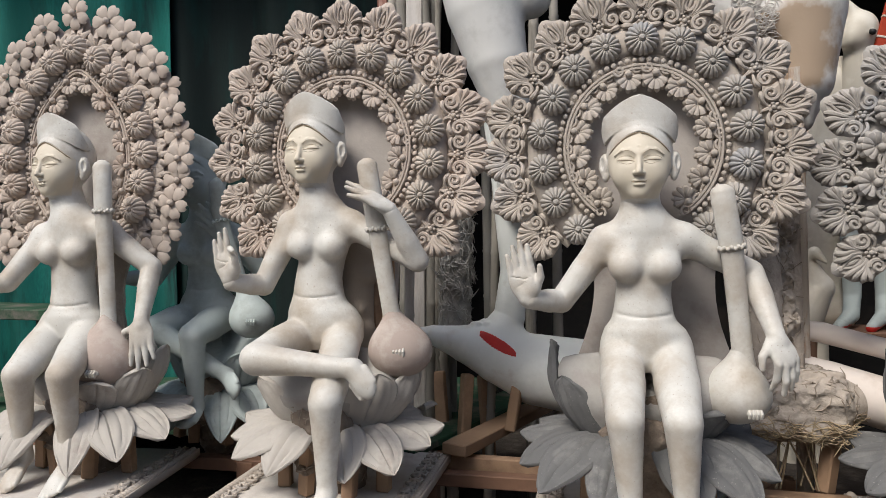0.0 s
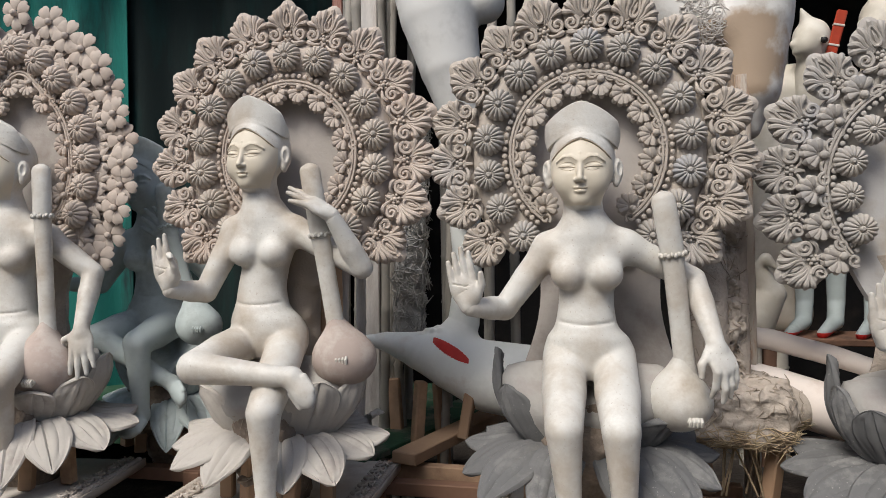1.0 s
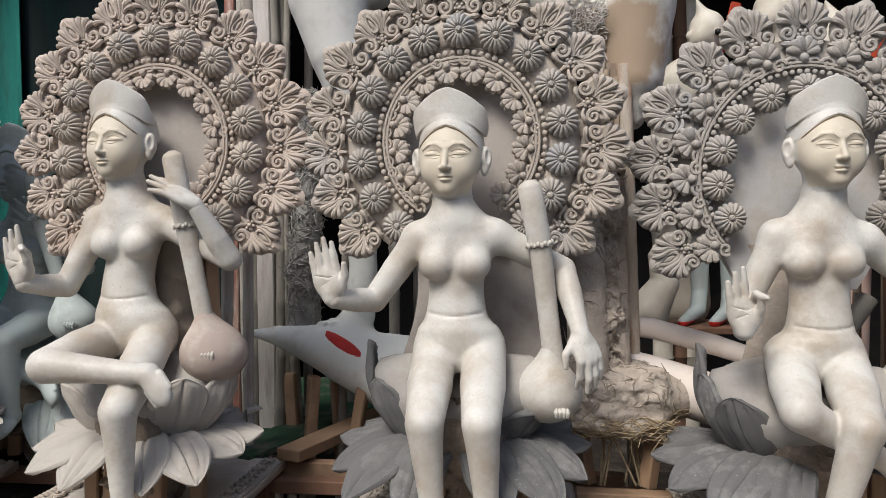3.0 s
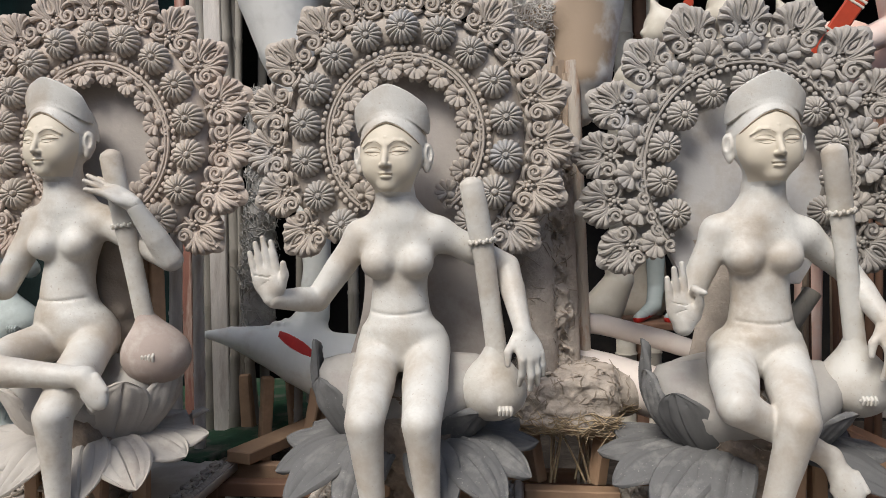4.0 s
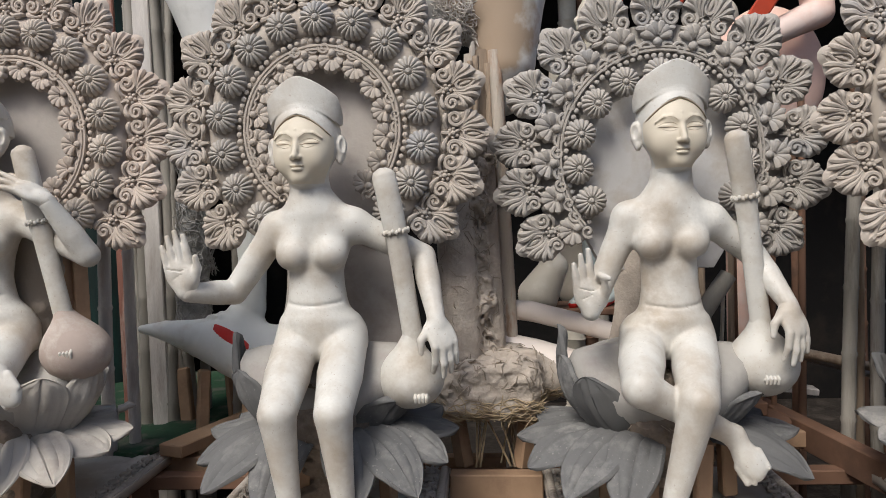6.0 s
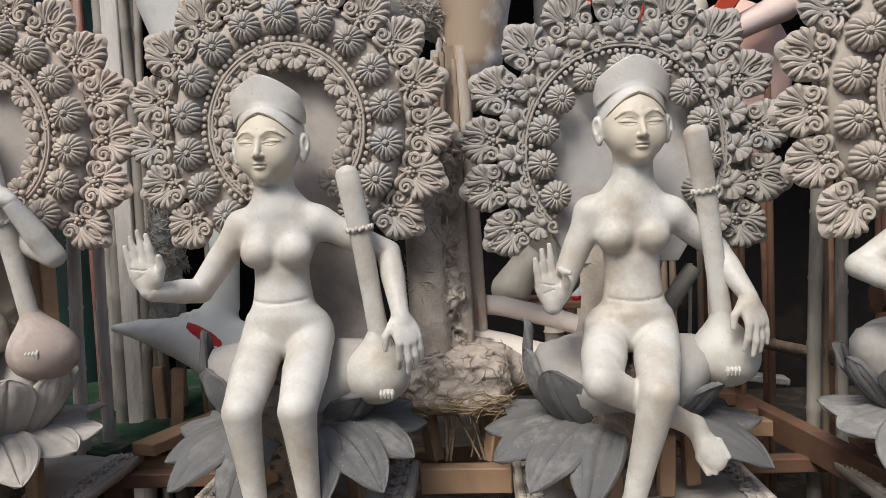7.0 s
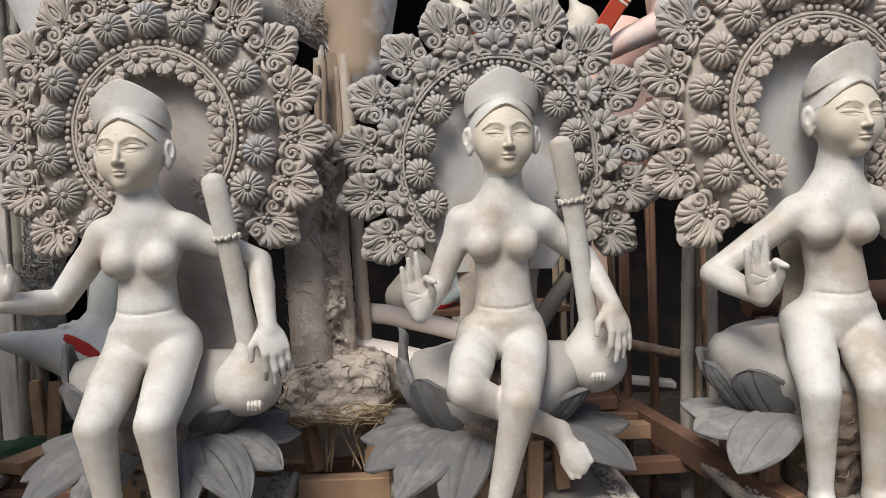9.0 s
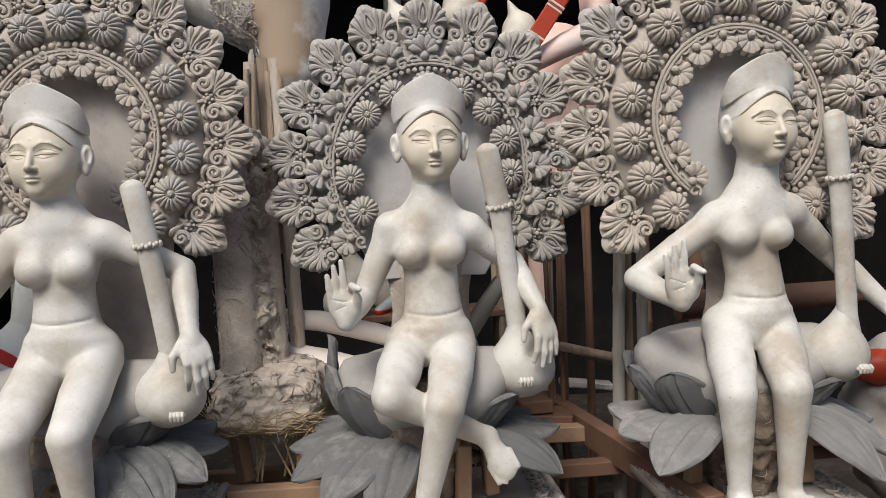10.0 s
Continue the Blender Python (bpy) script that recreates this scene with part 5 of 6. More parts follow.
for x0, x1, y, z0, z1, wide, roll, mat, label in ((0.512, 0.508, 0.600, 1.30, 2.035, 0.052, 8, SPLIT, "flat reddish split bamboo in the armature"), (0.462, 0.468, 0.590, 1.20, 2.020, 0.036, -12, PALESPLIT, "pale plastered half bamboo in the armature"),
                                                 (0.484, 0.478, 0.585, 1.75, 2.060, 0.014, 20, PALESPLIT, "thin pale splinter of split bamboo"), (0.534, 0.528, 0.590, 1.45, 1.985, 0.012, 5, SPLIT, "loose reddish splinter of bamboo")):
    sh = Shape()
    rows, rs = [], random.Random(int(x0 * 1000))
    for t in np.linspace(0, 1, 15):
        wob, half = rs.uniform(-0.002, 0.002), wide / 2 * rs.uniform(0.92, 1.05) * (1.0 if t < 0.95 else 0.7)
        rows.append([(half * k + wob, 0.30 * half * k * k + rs.uniform(-0.001, 0.001), (z1 - z0) * t) for k in (1.0, 0.6, 0.2, -0.2, -0.6, -1.0)])
    sh.sheet(rows, 0.008)
    ob = solid("split_bamboo", sh, mat)
    ob.matrix_basis = pose(x0, y, z0, 0, math.degrees(math.atan2(x1 - x0, z1 - z0)), roll)
    tagged(ob, label, "bamboo strip", "split bamboo strips")
pole("bamboo_pole", "thick whitewashed bamboo beside the straw bundle", (-0.935, 0.62, 0.0), (-0.900, 0.60, 1.62), 0.027, PALEPOLE, 121)
pole("bamboo_pole", "whitewashed bamboo with a swollen joint", (-0.905, 0.72, 0.0), (-0.870, 0.70, 1.58), 0.024, PALEPOLE, 122)
timber("plank", "tall pale pink planed plank behind the halo", (-0.925, 1.02, 0.0), (-0.925, 1.02, 2.95), 0.075, 0.03, PALEPOLE, category="plank")
timber("plank", "tall plank smeared with red paint", (-0.992, 1.05, 0.0), (-0.985, 1.05, 2.95), 0.030, 0.02, REDSMEAR, category="plank")
timber("plank", "reddish raw plank behind the halo", (-1.085, 1.05, 0.0), (-1.085, 1.05, 2.95), 0.045, 0.02, REDSMEAR, category="plank")
timber("plank", "pale sawn plank lying in the dark", (1.713, 1.36, 0.640), (1.961, 1.34, 0.610), 0.09, 0.03, PALEPOLE, category="plank")
pole("bamboo_rail", "bamboo rail tied across the uprights", (1.60, 0.88, 0.905), (1.90, 0.70, 0.850), 0.020, SPLIT, 90)
pole("bamboo_rail", "second bamboo rail tied lower down", (1.66, 0.90, 0.880), (1.95, 0.72, 0.805), 0.017, BAMBOO, 91)
pole("bark_log", "pale barked stick leaning behind the figure", (1.135, 0.42, 1.005), (1.300, 0.46, 1.225), 0.034, BAMBOO, 92, False, "log", "")
pole("bamboo_strip", "pale thin stick leaning in the dark", (1.33, 0.72, 0.64), (1.355, 0.68, 1.22), 0.008, CREAM, 93, False, "bamboo strip", "")
pole("bamboo_pole", "cream bamboo pole high in the shed", (1.028, 2.60, 0.0), (1.028 + 0.01, 2.60, 3.3), 0.065, CREAM, 94)
pole("bamboo_pole", "brown bamboo pole high in the shed", (1.128, 2.62, 0.0), (1.128 + 0.01, 2.62, 3.3), 0.055, BROWNWOOD, 95)
pole("bamboo_pole", "cream bamboo pole beside the brown one", (1.211, 2.60, 0.0), (1.211 + 0.01, 2.60, 3.3), 0.05, CREAM, 96)
for i, (x, y) in enumerate(((2.10, 1.2), (2.25, 1.0), (2.36, 1.3), (2.5, 1.1))):
    pole("bamboo_pole", "dark upright pole at the shed's end", (x, y, 0.0), (x + 0.02, y, 2.8), 0.035, BROWNWOOD, 97 + i)
pole("bark_log", "dark log lying behind the last seat", (2.05, 0.76, 1.06), (2.85, 0.74, 1.08), 0.06, BROWNWOOD, 103, False, "log", "")


# ---- half-built larger figures behind the row, each one plain mesh ----
def lumpy(c, centre, size, count, seed, small=0.03, k=0.02):
    rnd = random.Random(seed)
    for _ in range(count):
        d = unit([rnd.gauss(0, 1) for _ in range(3)])
        c.ell(np.asarray(centre) + d * np.asarray(size) * 0.95, np.full(3, small * rnd.uniform(0.6, 1.4)), k)


# straw stump of an unfinished limb
c = Clay()


def mound(p):
    q = np.abs(p - np.array([0.495, 0.475, 0.880])) - np.array([0.125, 0.10, 0.055]) + 0.03 * (p[..., 1:2] - 0.475) * np.array([0, 0, -1.0])
    return np.linalg.norm(np.maximum(q, 0), axis=-1) + np.minimum(q.max(-1), 0) - 0.045 + 0.011 * grain(p, 22, 3) + 0.009 * grain(p * np.array([0.5, 1, 1]), 58, 4) + 0.004 * grain(p, 120, 5)


c.form(mound, (0.30, 0.30, 0.75), (0.68, 0.64, 1.01), 0.02)
c.ell((0.48, 0.54, 0.960), (0.14, 0.08, 0.045), 0.05)
c.cone((0.55, 0.50, 0.89), (0.70, 0.56, 0.875), 0.085, 0.085, 0.04)
rr = random.Random(5)
for i in range(150):
    z = rr.uniform(0.82, 0.99)
    c.ell((rr.uniform(0.35, 0.65), 0.335 + (z - 0.82) * 0.55 + rr.uniform(-0.006, 0.012), z), (rr.uniform(0.016, 0.04), 0.012, rr.uniform(0.006, 0.013)), 0.008)
stump = c.mesh(0.0055)
g = group_at("straw_stump", (0.42, 0.45, 0.79))
off = np.array([0.42, 0.45, 0.79])
part("mud_body", Shape().add(stump[0] - off, stump[1]), ROUGHCLAY, g)
mid_f = stump[0][stump[1]].mean(1)
ob = part("loose_straw", strands((stump[0] - off, stump[1][mid_f[:, 2] > 0.84]), 330, 6, 0.045, 0.0022, 0.001), STRAW, g, "loose muddy straw")
ob["kind"] = "stuff"
fringe = (mid_f[:, 2] < 0.845) & (mid_f[:, 1] < 0.50)
ob = part("straw_fringe", strands((stump[0] - off, stump[1][fringe]), 620, 7, 0.10, 0.0017, 0.002, (1, 0, -0.12)), GOLDSTRAW, g, "band of dry yellowish straw")
ob["kind"] = "stuff"
tagged(g, "brown mud-and-straw stump of an unfinished limb", "clay stump")
pole_r = random.Random(4)
for i in range(9):
    a = (0.42 + pole_r.uniform(0, 0.18), 0.40 + pole_r.uniform(0, 0.06), 0.61)
    b = (0.42 + pole_r.uniform(0, 0.18), a[1], 0.80)
    pole("thin_stick", "thin stick crossing under the straw stump", a, b, 0.0036, GOLDSTRAW, 110 + i, False, "stick", "thin crossed sticks")

# smooth pale limb folded behind the stump
c = Clay()
c.chain([(0.46, 0.66, 1.12), (0.66, 0.66, 1.095), (0.86, 0.62, 1.045), (1.05, 0.58, 0.985)], [0.036, 0.037, 0.036, 0.032], 0.02)
c.chain([(0.52, 0.62, 0.96), (0.66, 0.60, 0.915), (0.86, 0.56, 0.86), (1.05, 0.52, 0.82)], [0.075, 0.088, 0.088, 0.08], 0.03)
ob = sculpture("large_statue", [c.mesh(0.009)], [PINK, CREAM], (0.70, 0.60, 0.80))
ob.data.materials.clear()
ob.data.materials.append(LIMBPAINT)
tagged(ob, "smooth pale flesh-coloured folded limb of a large figure", "statue")

# upright mud column and its flaking side
c = Clay()
c.cone((0.415, 0.44, 0.98), (0.395, 0.45, 1.78), 0.068, 0.060, 0.02)
c.cone((0.524, 0.51, 0.96), (0.507, 0.51, 1.72), 0.040, 0.034, 0.012)


def flaking(p):
    """The broken strip between the two smoother sides of the column."""
    d = np.hypot((p[..., 0] - 0.482 + 0.012 * (p[..., 2] - 1.3)) / 1.0, (p[..., 1] - 0.475) / 1.1) - 0.036
    return 0.6 * (np.maximum(d, np.abs(p[..., 2] - 1.36) - 0.40) + 0.020 * grain(p, 26, 8) + 0.016 * grain(p, 60, 9) + 0.008 * grain(p, 120, 10))


c.form(flaking, (0.40, 0.40, 0.93), (0.56, 0.56, 1.79), 0.006)
col = c.mesh(0.006)
g = group_at("mud_column", (0.43, 0.45, 0.95))
off = np.array([0.43, 0.45, 0.95])
part("mud_body", Shape().add(col[0] - off, col[1]), ROUGHCLAY, g)
ob = part("loose_straw", strands((col[0] - off, col[1]), 260, 9, 0.06, 0.0018, 0.004), STRAW, g, "stray straws in the mud")
ob["kind"] = "stuff"
tagged(g, "flaking grey mud column bound with straw", "clay column")

# grey plastered straw bundle with the pale tapering beast below it
c = Clay()
c.chain([(-0.745, 0.98, 1.06), (-0.735, 0.98, 1.30), (-0.715, 0.97, 1.62), (-0.70, 0.95, 2.0)], [0.062, 0.060, 0.055, 0.05], 0.01)
lumpy(c, (-0.735, 0.98, 1.28), (0.06, 0.06, 0.24), 60, 15, 0.016, 0.01)
bundle = c.mesh(0.009)
g = group_at("straw_bundle", (-0.735, 0.98, 1.06))
off = np.array([-0.735, 0.98, 1.06])
part("mud_body", Shape().add(bundle[0] - off, bundle[1]), STRAWGREY, g)
ob = part("loose_straw", strands((bundle[0] - off, bundle[1]), 900, 16, 0.09, 0.003, 0.006), STRAWGREY, g, "plaster-stiffened grey straw")
ob["kind"] = "stuff"
tagged(g, "grey plastered straw bundle standing upright", "straw bundle")

c = Clay()
c.chain([(-0.915, 0.86, 1.038), (-0.82, 0.88, 1.025), (-0.68, 0.91, 0.985), (-0.54, 0.93, 0.935), (-0.38, 0.93, 0.88), (-0.15, 0.92, 0.85)], [0.016, 0.042, 0.082, 0.120, 0.150, 0.16], 0.01)
c.chain([(-0.55, 0.95, 1.00), (-0.50, 0.97, 1.10), (-0.48, 0.98, 1.30), (-0.50, 0.98, 1.70), (-0.52, 0.95, 2.0)], [0.10, 0.068, 0.058, 0.075, 0.09], 0.05)
lumpy(c, (-0.61, 0.92, 1.075), (0.05, 0.03, 0.01), 10, 18, 0.012, 0.015)
beast = c.mesh(0.0035)


def stripe(i, m):
    x = m[:, 0]
    z = 1.045 - (x + 0.62) * 0.50
    half = 0.008 + 0.016 * np.sin(np.pi * np.clip((x + 0.612) / 0.157, 0, 1)) ** 0.7
    red = (np.abs(m[:, 2] - z) < half) & (x > -0.612) & (x < -0.455) & (m[:, 1] < 0.95)
    return np.where(red, 1, 0)


tagged(sculpture("animal_statue", [beast], [BEASTPAINT, RED], (-0.52, 0.93, 0.80), stripe), "pale grey tapering animal figure with a red stripe", "statue")

# huge white limb bent above the halos
c = Clay()
c.chain([(-0.66, 0.88, 2.75), (-0.58, 0.86, 2.40), (-0.53, 0.85, 2.18), (-0.485, 0.86, 1.98), (-0.465, 0.88, 1.60)], [0.17, 0.162, 0.128, 0.090, 0.062], 0.02)
c.chain([(-0.42, 0.90, 2.75), (-0.39, 0.88, 2.44)], [0.10, 0.085], 0.03)
tagged(sculpture("large_statue", [c.mesh(0.011)], [WHITECLAY], (-0.55, 0.86, 2.0)), "huge smooth white bent limb of a large figure", "statue")
c = Clay()
c.chain([(0.30, 0.86, 2.70), (0.32, 0.80, 2.36), (0.50, 0.72, 2.22)], [0.20, 0.17, 0.14], 0.03)
c.chain([(0.64, 0.72, 2.75), (0.605, 0.70, 2.25), (0.60, 0.68, 2.00), (0.59, 0.68, 1.86)], [0.16, 0.145, 0.105, 0.05], 0.03)
elbow = c.mesh(0.011)
g = group_at("unfinished_statue", (0.55, 0.72, 1.86))
off = np.array([0.55, 0.72, 1.86])
keep = elbow[0][elbow[1]].mean(1)
part("clay_body", Shape().add(elbow[0] - off, elbow[1]), ELBOW, g)
sel = (np.abs(keep[:, 0] - 0.42) < 0.075) & (keep[:, 2] < 2.42) & (keep[:, 1] < 0.75)
ob = part("loose_straw", strands((elbow[0] - off, elbow[1][sel]), 900, 22, 0.05, 0.0024, 0.003), BOARD, g, "patch of bare straw")
ob["kind"] = "stuff"
tagged(g, "large brown clay elbow with a bare straw patch", "clay limb")

# small blue-grey figure and its lotus, deeper in the shed
dx, dy, dz = -1.745, 0.50, 0.03
J = dict(H=(0.000, 0.090, 1.660), C=(0.012, 0.105, 1.352), W=(0.010, 0.112, 1.232), P=(0.018, 0.120, 1.105), SL=(-0.100, 0.112, 1.432), SR=(0.124, 0.112, 1.437), EL=(-0.232, 0.095, 1.250), WL=(-0.318, -0.028, 1.262),
         ER=(0.25, 0.10, 1.30), WR=(0.17, 0.00, 1.42), KL=(-0.090, -0.120, 1.065), AL=(0.18, -0.040, 0.875), KR=(0.085, -0.128, 1.045), AR=(0.075, -0.090, 0.76), TL=(0.245, -0.090, 0.830), TR=(0.078, -0.17, 0.71))
ob = figure("statue", "small blue-grey primed seated figure deeper in the shed", {k: (x + dx, y + dy, z + dz) for k, (x, y, z) in J.items()}, -10, dict(wrist=(-2.065, 0.47, 1.295), u=(-0.2, -0.05, 1), n=(0.1, -1, 0), s=(1, 0, 0)), dict(wrist=(-1.575, 0.495, 1.455), u=(-0.6, -0.1, 0.6), n=(0, -1, 0), s=(0, 0, 1), spread=0.25), (BLUECLAY, BLUECLAY, BLUECLAY), fine=False, plain=True)
veena("blue-grey veena with ribbed bridge", (-1.595, 0.45, 1.68), (-1.58, 0.46, 1.52), (-1.500, 0.48, 1.24), (-1.470, 0.49, 1.140), 0.088, (-1.436, 0.418, 1.125), BLUECLAY, BLUECLAY)
lotus("blue-grey clay lotus seat deeper in the shed", -1.70, 0.66, BLUECLAY, BLUECLAY, BLUECLAY, [(-170, 0.09, 1.05, 0.02), (-140, 0.09, 1.0, 0.03), (-40, 0.09, 1.0, 0.05), (-10, 0.09, 1.02, 0.04)], LOWS[:10], -0.01, 0.22, 0.33, front=0.47, seed=17)

# painted figures far right: arm, blades, heads, feet
c = Clay()
c.chain([(1.40, 0.97, 2.00), (1.543, 0.97, 2.066), (1.69, 0.97, 2.14), (1.84, 1.00, 2.205), (1.86, 1.08, 2.45)], [0.034, 0.040, 0.050, 0.060, 0.075], 0.02)
c.ell((1.72, 1.22, 2.00), (0.24, 0.14, 0.30), 0.04)
c.ell((1.64, 1.20, 1.66), (0.16, 0.12, 0.26), 0.04)
c.cone((1.64, 1.34, 1.6), (1.64, 1.40, 0.02), 0.06, 0.05, 0.04)
tagged(sculpture("painted_statue", [c.mesh(0.010)], [PINK], (1.72, 1.2, 1.5)), "pink painted torso and bent arm of a figure", "statue")


def blade(label, a, b, wide, stripes, mat=ORANGE):
    g = group_at("red_blade", a)
    a, b = Vector(a), Vector(b)
    m = look((a + b) / 2 - a, b - a, 0)
    sh = Shape()
    sh.box((0.018, wide, (b - a).length), Matrix(), 0.006)
    part("blade", sh, mat, g, smooth=False, m=m)
    for t in stripes:
        sh = Shape()
        sh.box((0.024, wide * 1.04, 0.010), pose(0, 0, (b - a).length * t), 0.002)
        part("band", sh, CREAM, g, "cream painted band", False, m=m)
    return tagged(g, label, "prop weapon", "red painted blades")


blade("red painted wooden blade with pale bands", (1.470, 0.90, 2.04), (1.760, 0.90, 2.45), 0.070, (-0.1, -0.06, 0.2))
blade("thin red painted stick with black studs", (1.250, 1.20, 2.14), (1.480, 1.20, 2.56), 0.034, (0.1,))
blade("short red painted band with a pale edge", (1.095, 1.40, 2.25), (1.150, 1.40, 2.47), 0.045, (-0.2, 0.2))
for x, y, z, size in ((1.035, 1.45, 2.365, 1.0), (1.330, 1.45, 2.440, 1.15), (1.62, 1.52, 2.34, 1.1)):
    c = Clay()
    at = np.array([x, y, z])
    c.ell(at, np.array((0.080, 0.085, 0.088)) * size, 0.02)
    c.ell(at + np.array((-0.035, -0.030, -0.045)) * size, np.array((0.050, 0.050, 0.050)) * size, 0.03)
    c.ell(at + np.array((-0.085, -0.030, -0.030)) * size, np.array((0.016, 0.014, 0.018)) * size, 0.015)
    c.ell(at + np.array((-0.074, -0.030, -0.068)) * size, np.array((0.014, 0.016, 0.012)) * size, 0.015)
    c.cone(at + np.array((-0.020, -0.020, 0.060)) * size, at + np.array((-0.052, -0.030, 0.128)) * size, 0.036 * size, 0.006 * size, 0.015)
    c.cone(at, at + np.array((0.0, 0.03, -0.30)), 0.050 * size, 0.075 * size, 0.03)
    c.ell(at + np.array((0.030, -0.080, -0.030)) * size, np.full(3, 0.015 * size), 0.002)
    stud = lambda k, m, at=at, size=size: np.where(np.linalg.norm(m - at - np.array((0.030, -0.084, -0.030)) * size, axis=1) < 0.0165 * size, 1, 0)
    tagged(sculpture("painted_statue", [c.mesh(0.006)], [CREAM, BLACK], (x, y, z - 0.25), stud), "plain cream painted head with a dark round ear stud", "statue", "cream painted heads")
for i, (x, y, z) in enumerate(((0.93, 1.25, 1.07), (1.06, 1.25, 1.07), (1.20, 1.22, 1.07))):
    c = Clay()
    c.chain([(x + 0.05, y + 0.12, z + 0.55), (x + 0.05, y + 0.11, z + 0.10), (x + 0.03, y + 0.06, z + 0.02), (x - 0.06, y - 0.06, z - 0.02)], [0.055, 0.036, 0.034, 0.022], 0.02)
    sole = lambda i_, m, z=z: np.where(m[:, 2] < z - 0.012, 1, 0)
    tagged(sculpture("painted_statue", [c.mesh(0.008)], [BLUECLAY, RED], (x, y, z), sole), "pale painted foot edged in red dye", "statue", "painted feet")
c = Clay()
c.chain([(1.00, 1.62, 2.12), (0.94, 1.60, 1.85), (0.92, 1.58, 1.62), (0.95, 1.55, 1.10)], [0.17, 0.14, 0.13, 0.12], 0.03)
tagged(sculpture("painted_statue", [c.mesh(0.012)], [CREAM], (0.95, 1.6, 1.05)), "cream painted standing torso deep in the shed", "statue")
timber("shelf", "dark shelf board under painted feet", (0.65, 1.30, 1.020), (1.45, 1.28, 1.020), 0.30, 0.03, BROWNWOOD, category="shelf")
c = Clay()
c.chain([(0.72, 1.16, 1.10), (0.79, 1.16, 1.22), (0.74, 1.14, 1.34), (0.76, 1.12, 1.37), (0.80, 1.10, 1.33)], [0.09, 0.06, 0.022, 0.026, 0.008], 0.03)
tagged(sculpture("bird_statue", [c.mesh(0.009)], [CREAM], (0.85, 1.1, 1.06)), "small cream and green clay bird figure", "statue")
c = Clay()
c.ell((2.62, 0.30, 0.70), (0.16, 0.16, 0.30), 0.03)
lumpy(c, (2.62, 0.30, 0.70), (0.16, 0.16, 0.28), 30, 44, 0.03)
tagged(sculpture("unfinished_statue", [c.mesh(0.012)], [SEAT], (2.62, 0.3, 0.42)), "grey clay trunk with flaking white paint", "clay limb")
c = Clay()
c.chain([(2.36, 0.24, 0.905), (2.50, 0.24, 0.895), (2.75, 0.26, 0.86)], [0.018, 0.060, 0.075], 0.02)
tagged(sculpture("painted_statue", [c.mesh(0.009)], [ORANGE], (2.56, 0.25, 0.93)), "glossy orange painted tapering limb", "statue")


# ---- clay stands that carry the halos ----
def halo_stand(cx, y, z0, z1, w0, w1, mat, label):
    grid = []
    rnd = random.Random(int(cx * 100))
    for v in np.linspace(0, 1, 12):
        w = w0 + (w1 - w0) * v - 0.05 * math.sin(math.pi * v)
        grid.append([(u * w, 0.02 * u * u + rnd.uniform(-0.003, 0.003), (z1 - z0) * v) for u in np.linspace(-1, 1, 9)])
    sh = Shape()
    sh.sheet(grid, 0.03)
    me = sh.mesh("halo_stand")
    me.materials.append(mat)
    ob = new("halo_stand", me)
    ob.location = (cx, y, z0)
    return tagged(ob, label, "halo stand", "halo stands")


halo_stand(0.055, 0.285, 1.02, 1.50, 0.255, 0.225, PANEL, "grey clay board carrying the halo")
halo_stand(1.05, 0.395, 1.00, 1.40, 0.16, 0.20, ROUGHCLAY, "rough mud board carrying the grey halo")
halo_stand(1.975, 0.150, 1.04, 1.45, 0.11, 0.16, ROUGHCLAY, "rough clay board carrying the end halo")
halo_stand(-2.06, 0.330, 1.04, 1.50, 0.13, 0.20, ROUGHCLAY, "rough mud board carrying the pointed halo")
c = Clay()
c.chain([(-0.98, 0.30, 1.04), (-0.97, 0.31, 1.46)], [0.075, 0.07], 0.02)
lumpy(c, (-0.975, 0.30, 1.25), (0.07, 0.06, 0.2), 24, 51, 0.025)
g_m = c.mesh(0.010)
tagged(sculpture("halo_stand", [g_m], [STRAW], (-0.98, 0.3, 1.04)), "muddy straw core carrying the halo", "halo stand", "halo stands")
for x in (-0.90, -0.86):
    timber("halo_prop", "raw wooden prop behind the halo", (x, 0.36, 1.00), (x - 0.01, 0.37, 1.50), 0.045, 0.03, WOOD, category="prop")


# ---- shed and ground, with unseen pieces added to shape the light ----
def slab(name, size, m, mat, label, category, kind="structure", worn=0.003):
    sh = Shape()
    sh.box(size, Matrix(), worn)
    me = sh.mesh(name, False)
    me.materials.append(mat)
    ob = new(name, me)
    ob.matrix_basis = m
    return tagged(ob, label, category, "", kind)


def ground_sheet():
    n = 60
    xs = np.sign(np.linspace(-1, 1, n)) * np.abs(np.linspace(-1, 1, n)) ** 3 * 60
    grid = [[(x, y, 0.012 * noise.noise((x * 2.1, y * 2.1, 0)) if abs(x) < 8 and abs(y) < 8 else 0.0) for x in xs] for y in xs]
    sh = Shape()
    sh.sheet(grid, -0.05)
    me = sh.mesh("ground")
    me.materials.append(EARTH)
    return tagged(new("ground", me), "dark trodden earth ground", "ground", "", "structure")


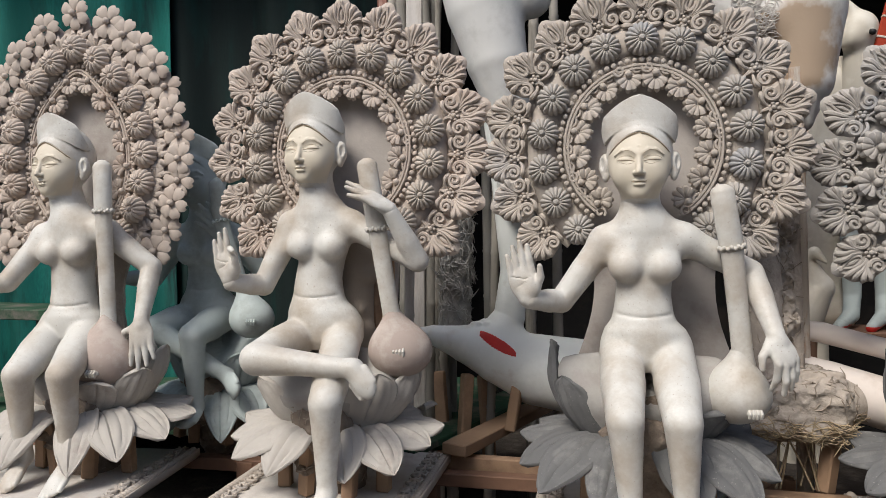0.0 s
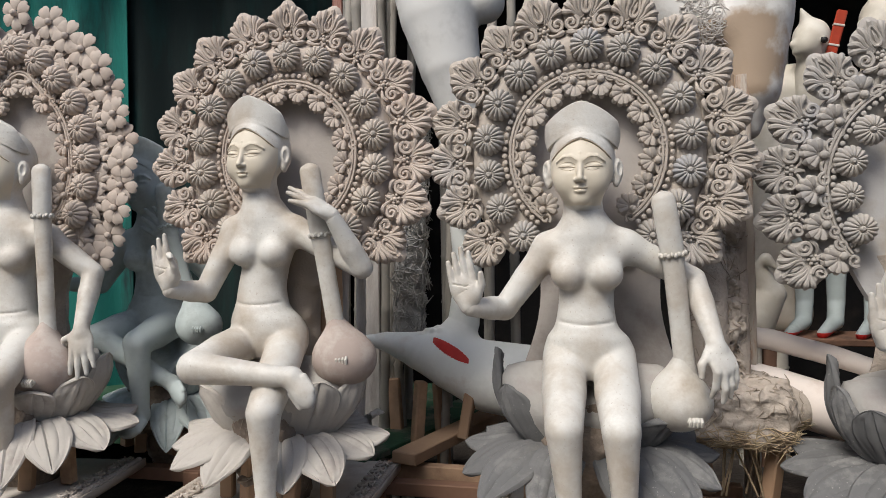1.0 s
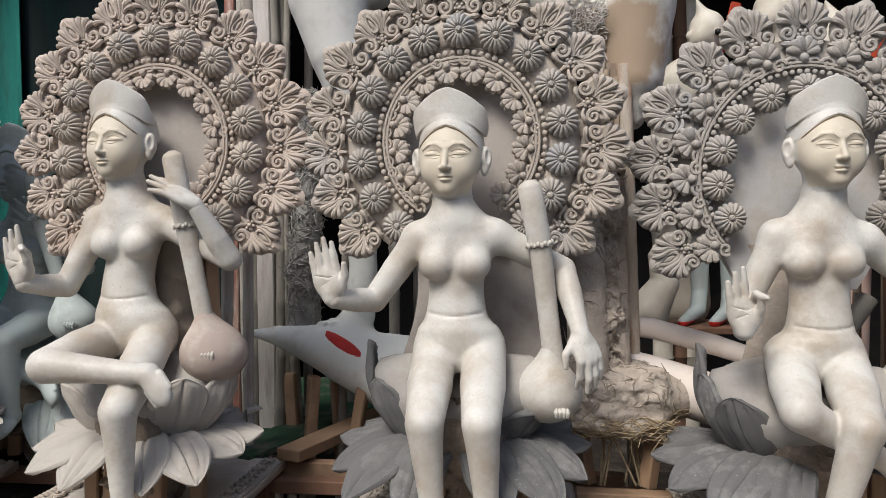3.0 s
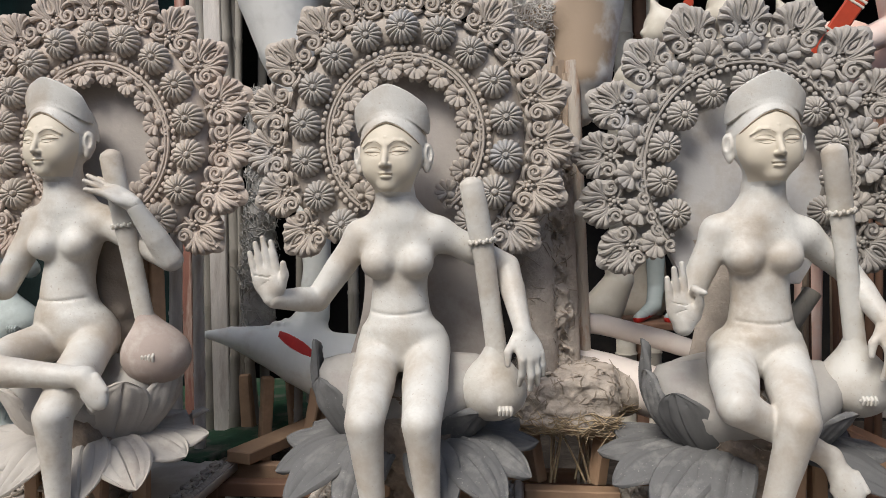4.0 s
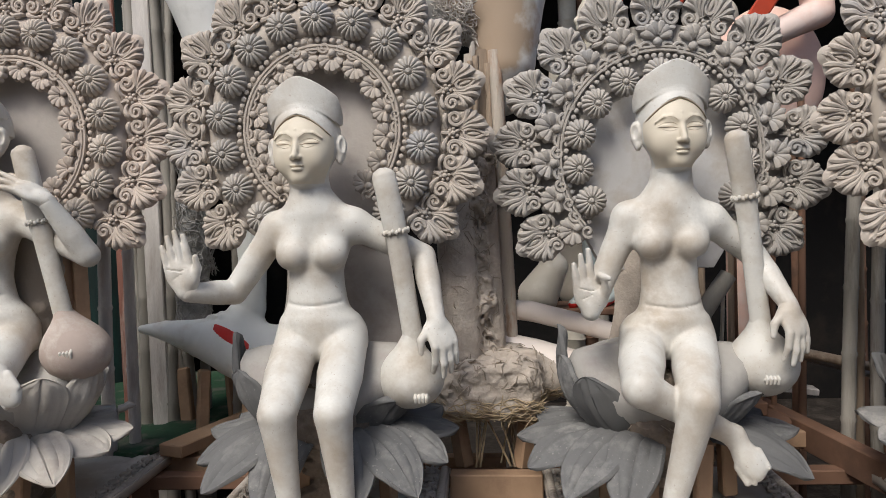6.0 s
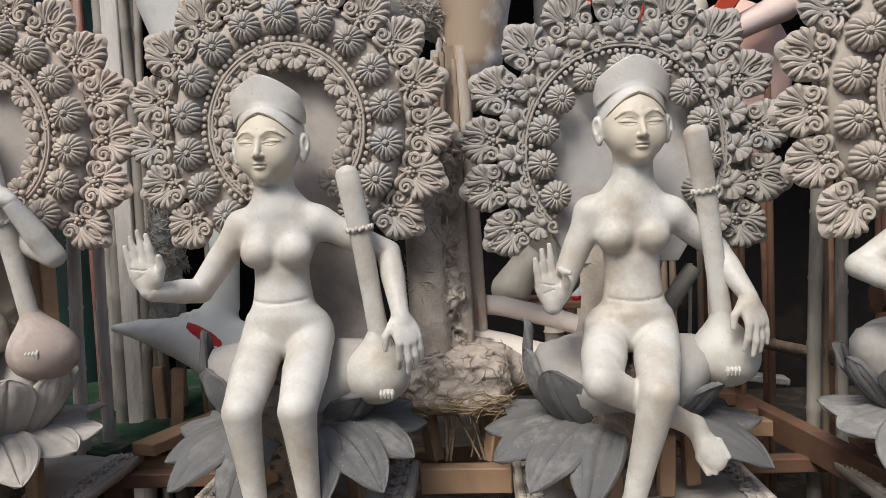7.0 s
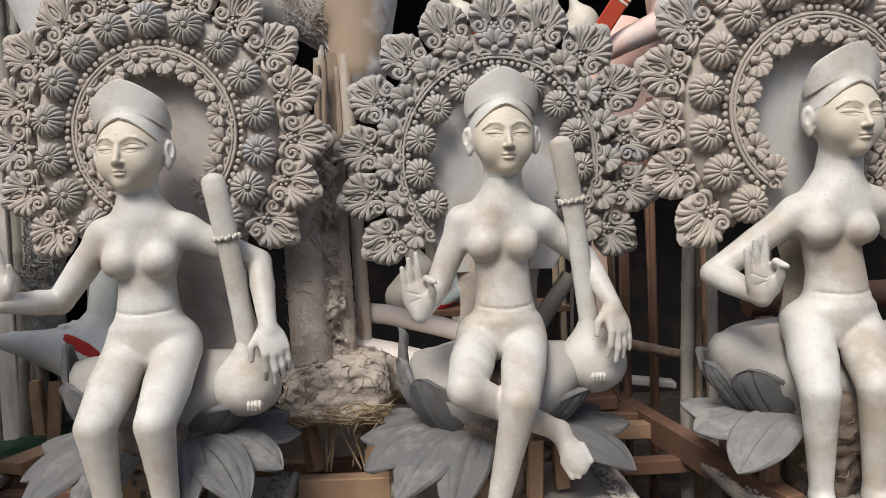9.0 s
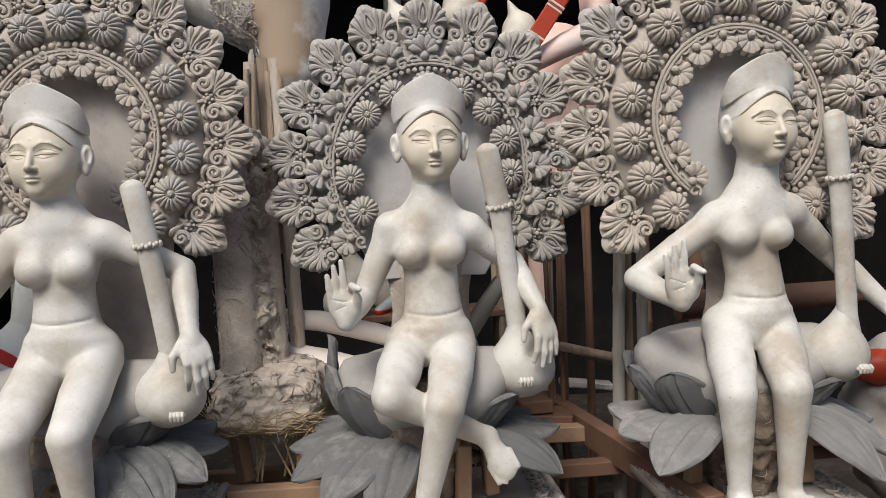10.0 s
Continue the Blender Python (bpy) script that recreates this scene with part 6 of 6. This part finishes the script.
ground_sheet()
# unseen slab, added so light bounces up onto chins and undersides
slab("pavement", (18.0, 5.7, 0.06), pose(0, -3.45, 0.012), FILLSLAB, "unseen pale concrete slab added to bounce light upward", "pavement")
# walls coloured almost black in place of the shade inside the shed
slab("wall_north", (9.0, 0.12, 3.6), pose(0, 3.4, 1.8), SHADEWALL, "near-black back wall, coloured for the shed's shade", "wall")
slab("wall_west", (0.12, 3.0, 3.6), pose(-4.42, 1.95, 1.8), SHADEWALL, "near-black side wall, coloured for the shed's shade", "wall")
slab("wall_east", (0.12, 3.0, 3.6), pose(3.9, 1.95, 1.8), SHADEWALL, "near-black side wall, coloured for the shed's shade", "wall")
# roof out of view, added to keep sky light off the background
slab("ceiling", (9.0, 2.3, 0.06), pose(0.15, 2.33, 3.45, -4), TIN, "unseen rusty tin roof added to darken the shed", "roof")
# added behind the camera, its height set to cut low sky light
slab("wall_south", (18.0, 0.25, 4.2), pose(0, -6.5, 2.1), SCREENWALL, "unseen plastered wall added to block low sky light", "wall")

# hanging green cloth at the shed's back
grid = []
for z in np.linspace(0.3, 3.2, 14):
    grid.append([(x, 1.72 + 0.05 * math.sin(x * 9 + 0.4 * z) + 0.025 * math.sin(x * 23 + z), z) for x in np.linspace(-4.33, -2.62, 70)])
sh = Shape()
sh.sheet(grid, 0.004)
tagged(solid("curtain", sh, GREENCLOTH, (-3.3, 1.72, 0.3)), "teal green cloth hanging in folds", "curtain")
# second sheet in the blackened cloth colour, for the dark backdrop
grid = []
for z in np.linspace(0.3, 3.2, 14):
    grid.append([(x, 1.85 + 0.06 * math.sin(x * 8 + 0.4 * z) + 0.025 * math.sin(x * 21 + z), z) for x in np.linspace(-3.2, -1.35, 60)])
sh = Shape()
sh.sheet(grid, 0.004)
tagged(solid("curtain", sh, SHADECLOTH, (-2.3, 1.85, 0.3)), "green cloth hanging in folds, coloured near black for shade", "curtain")
slab("floor", (3.6, 1.3, 0.05), pose(-2.5, 1.45, 0.575), GREENPAINT, "green painted wooden floor of the shed", "floor")
timber("bench", "low green wooden bench behind the figure", (-3.3, 0.90, 1.10), (-2.62, 0.86, 1.10), 0.30, 0.05, GREENPAINT, category="bench")
for x in (-2.72, -3.2):
    timber("bench_block", "green wooden block carrying the bench", (x, 0.88, 0.60), (x, 0.88, 1.075), 0.05, 0.2, GREENPAINT, category="block")
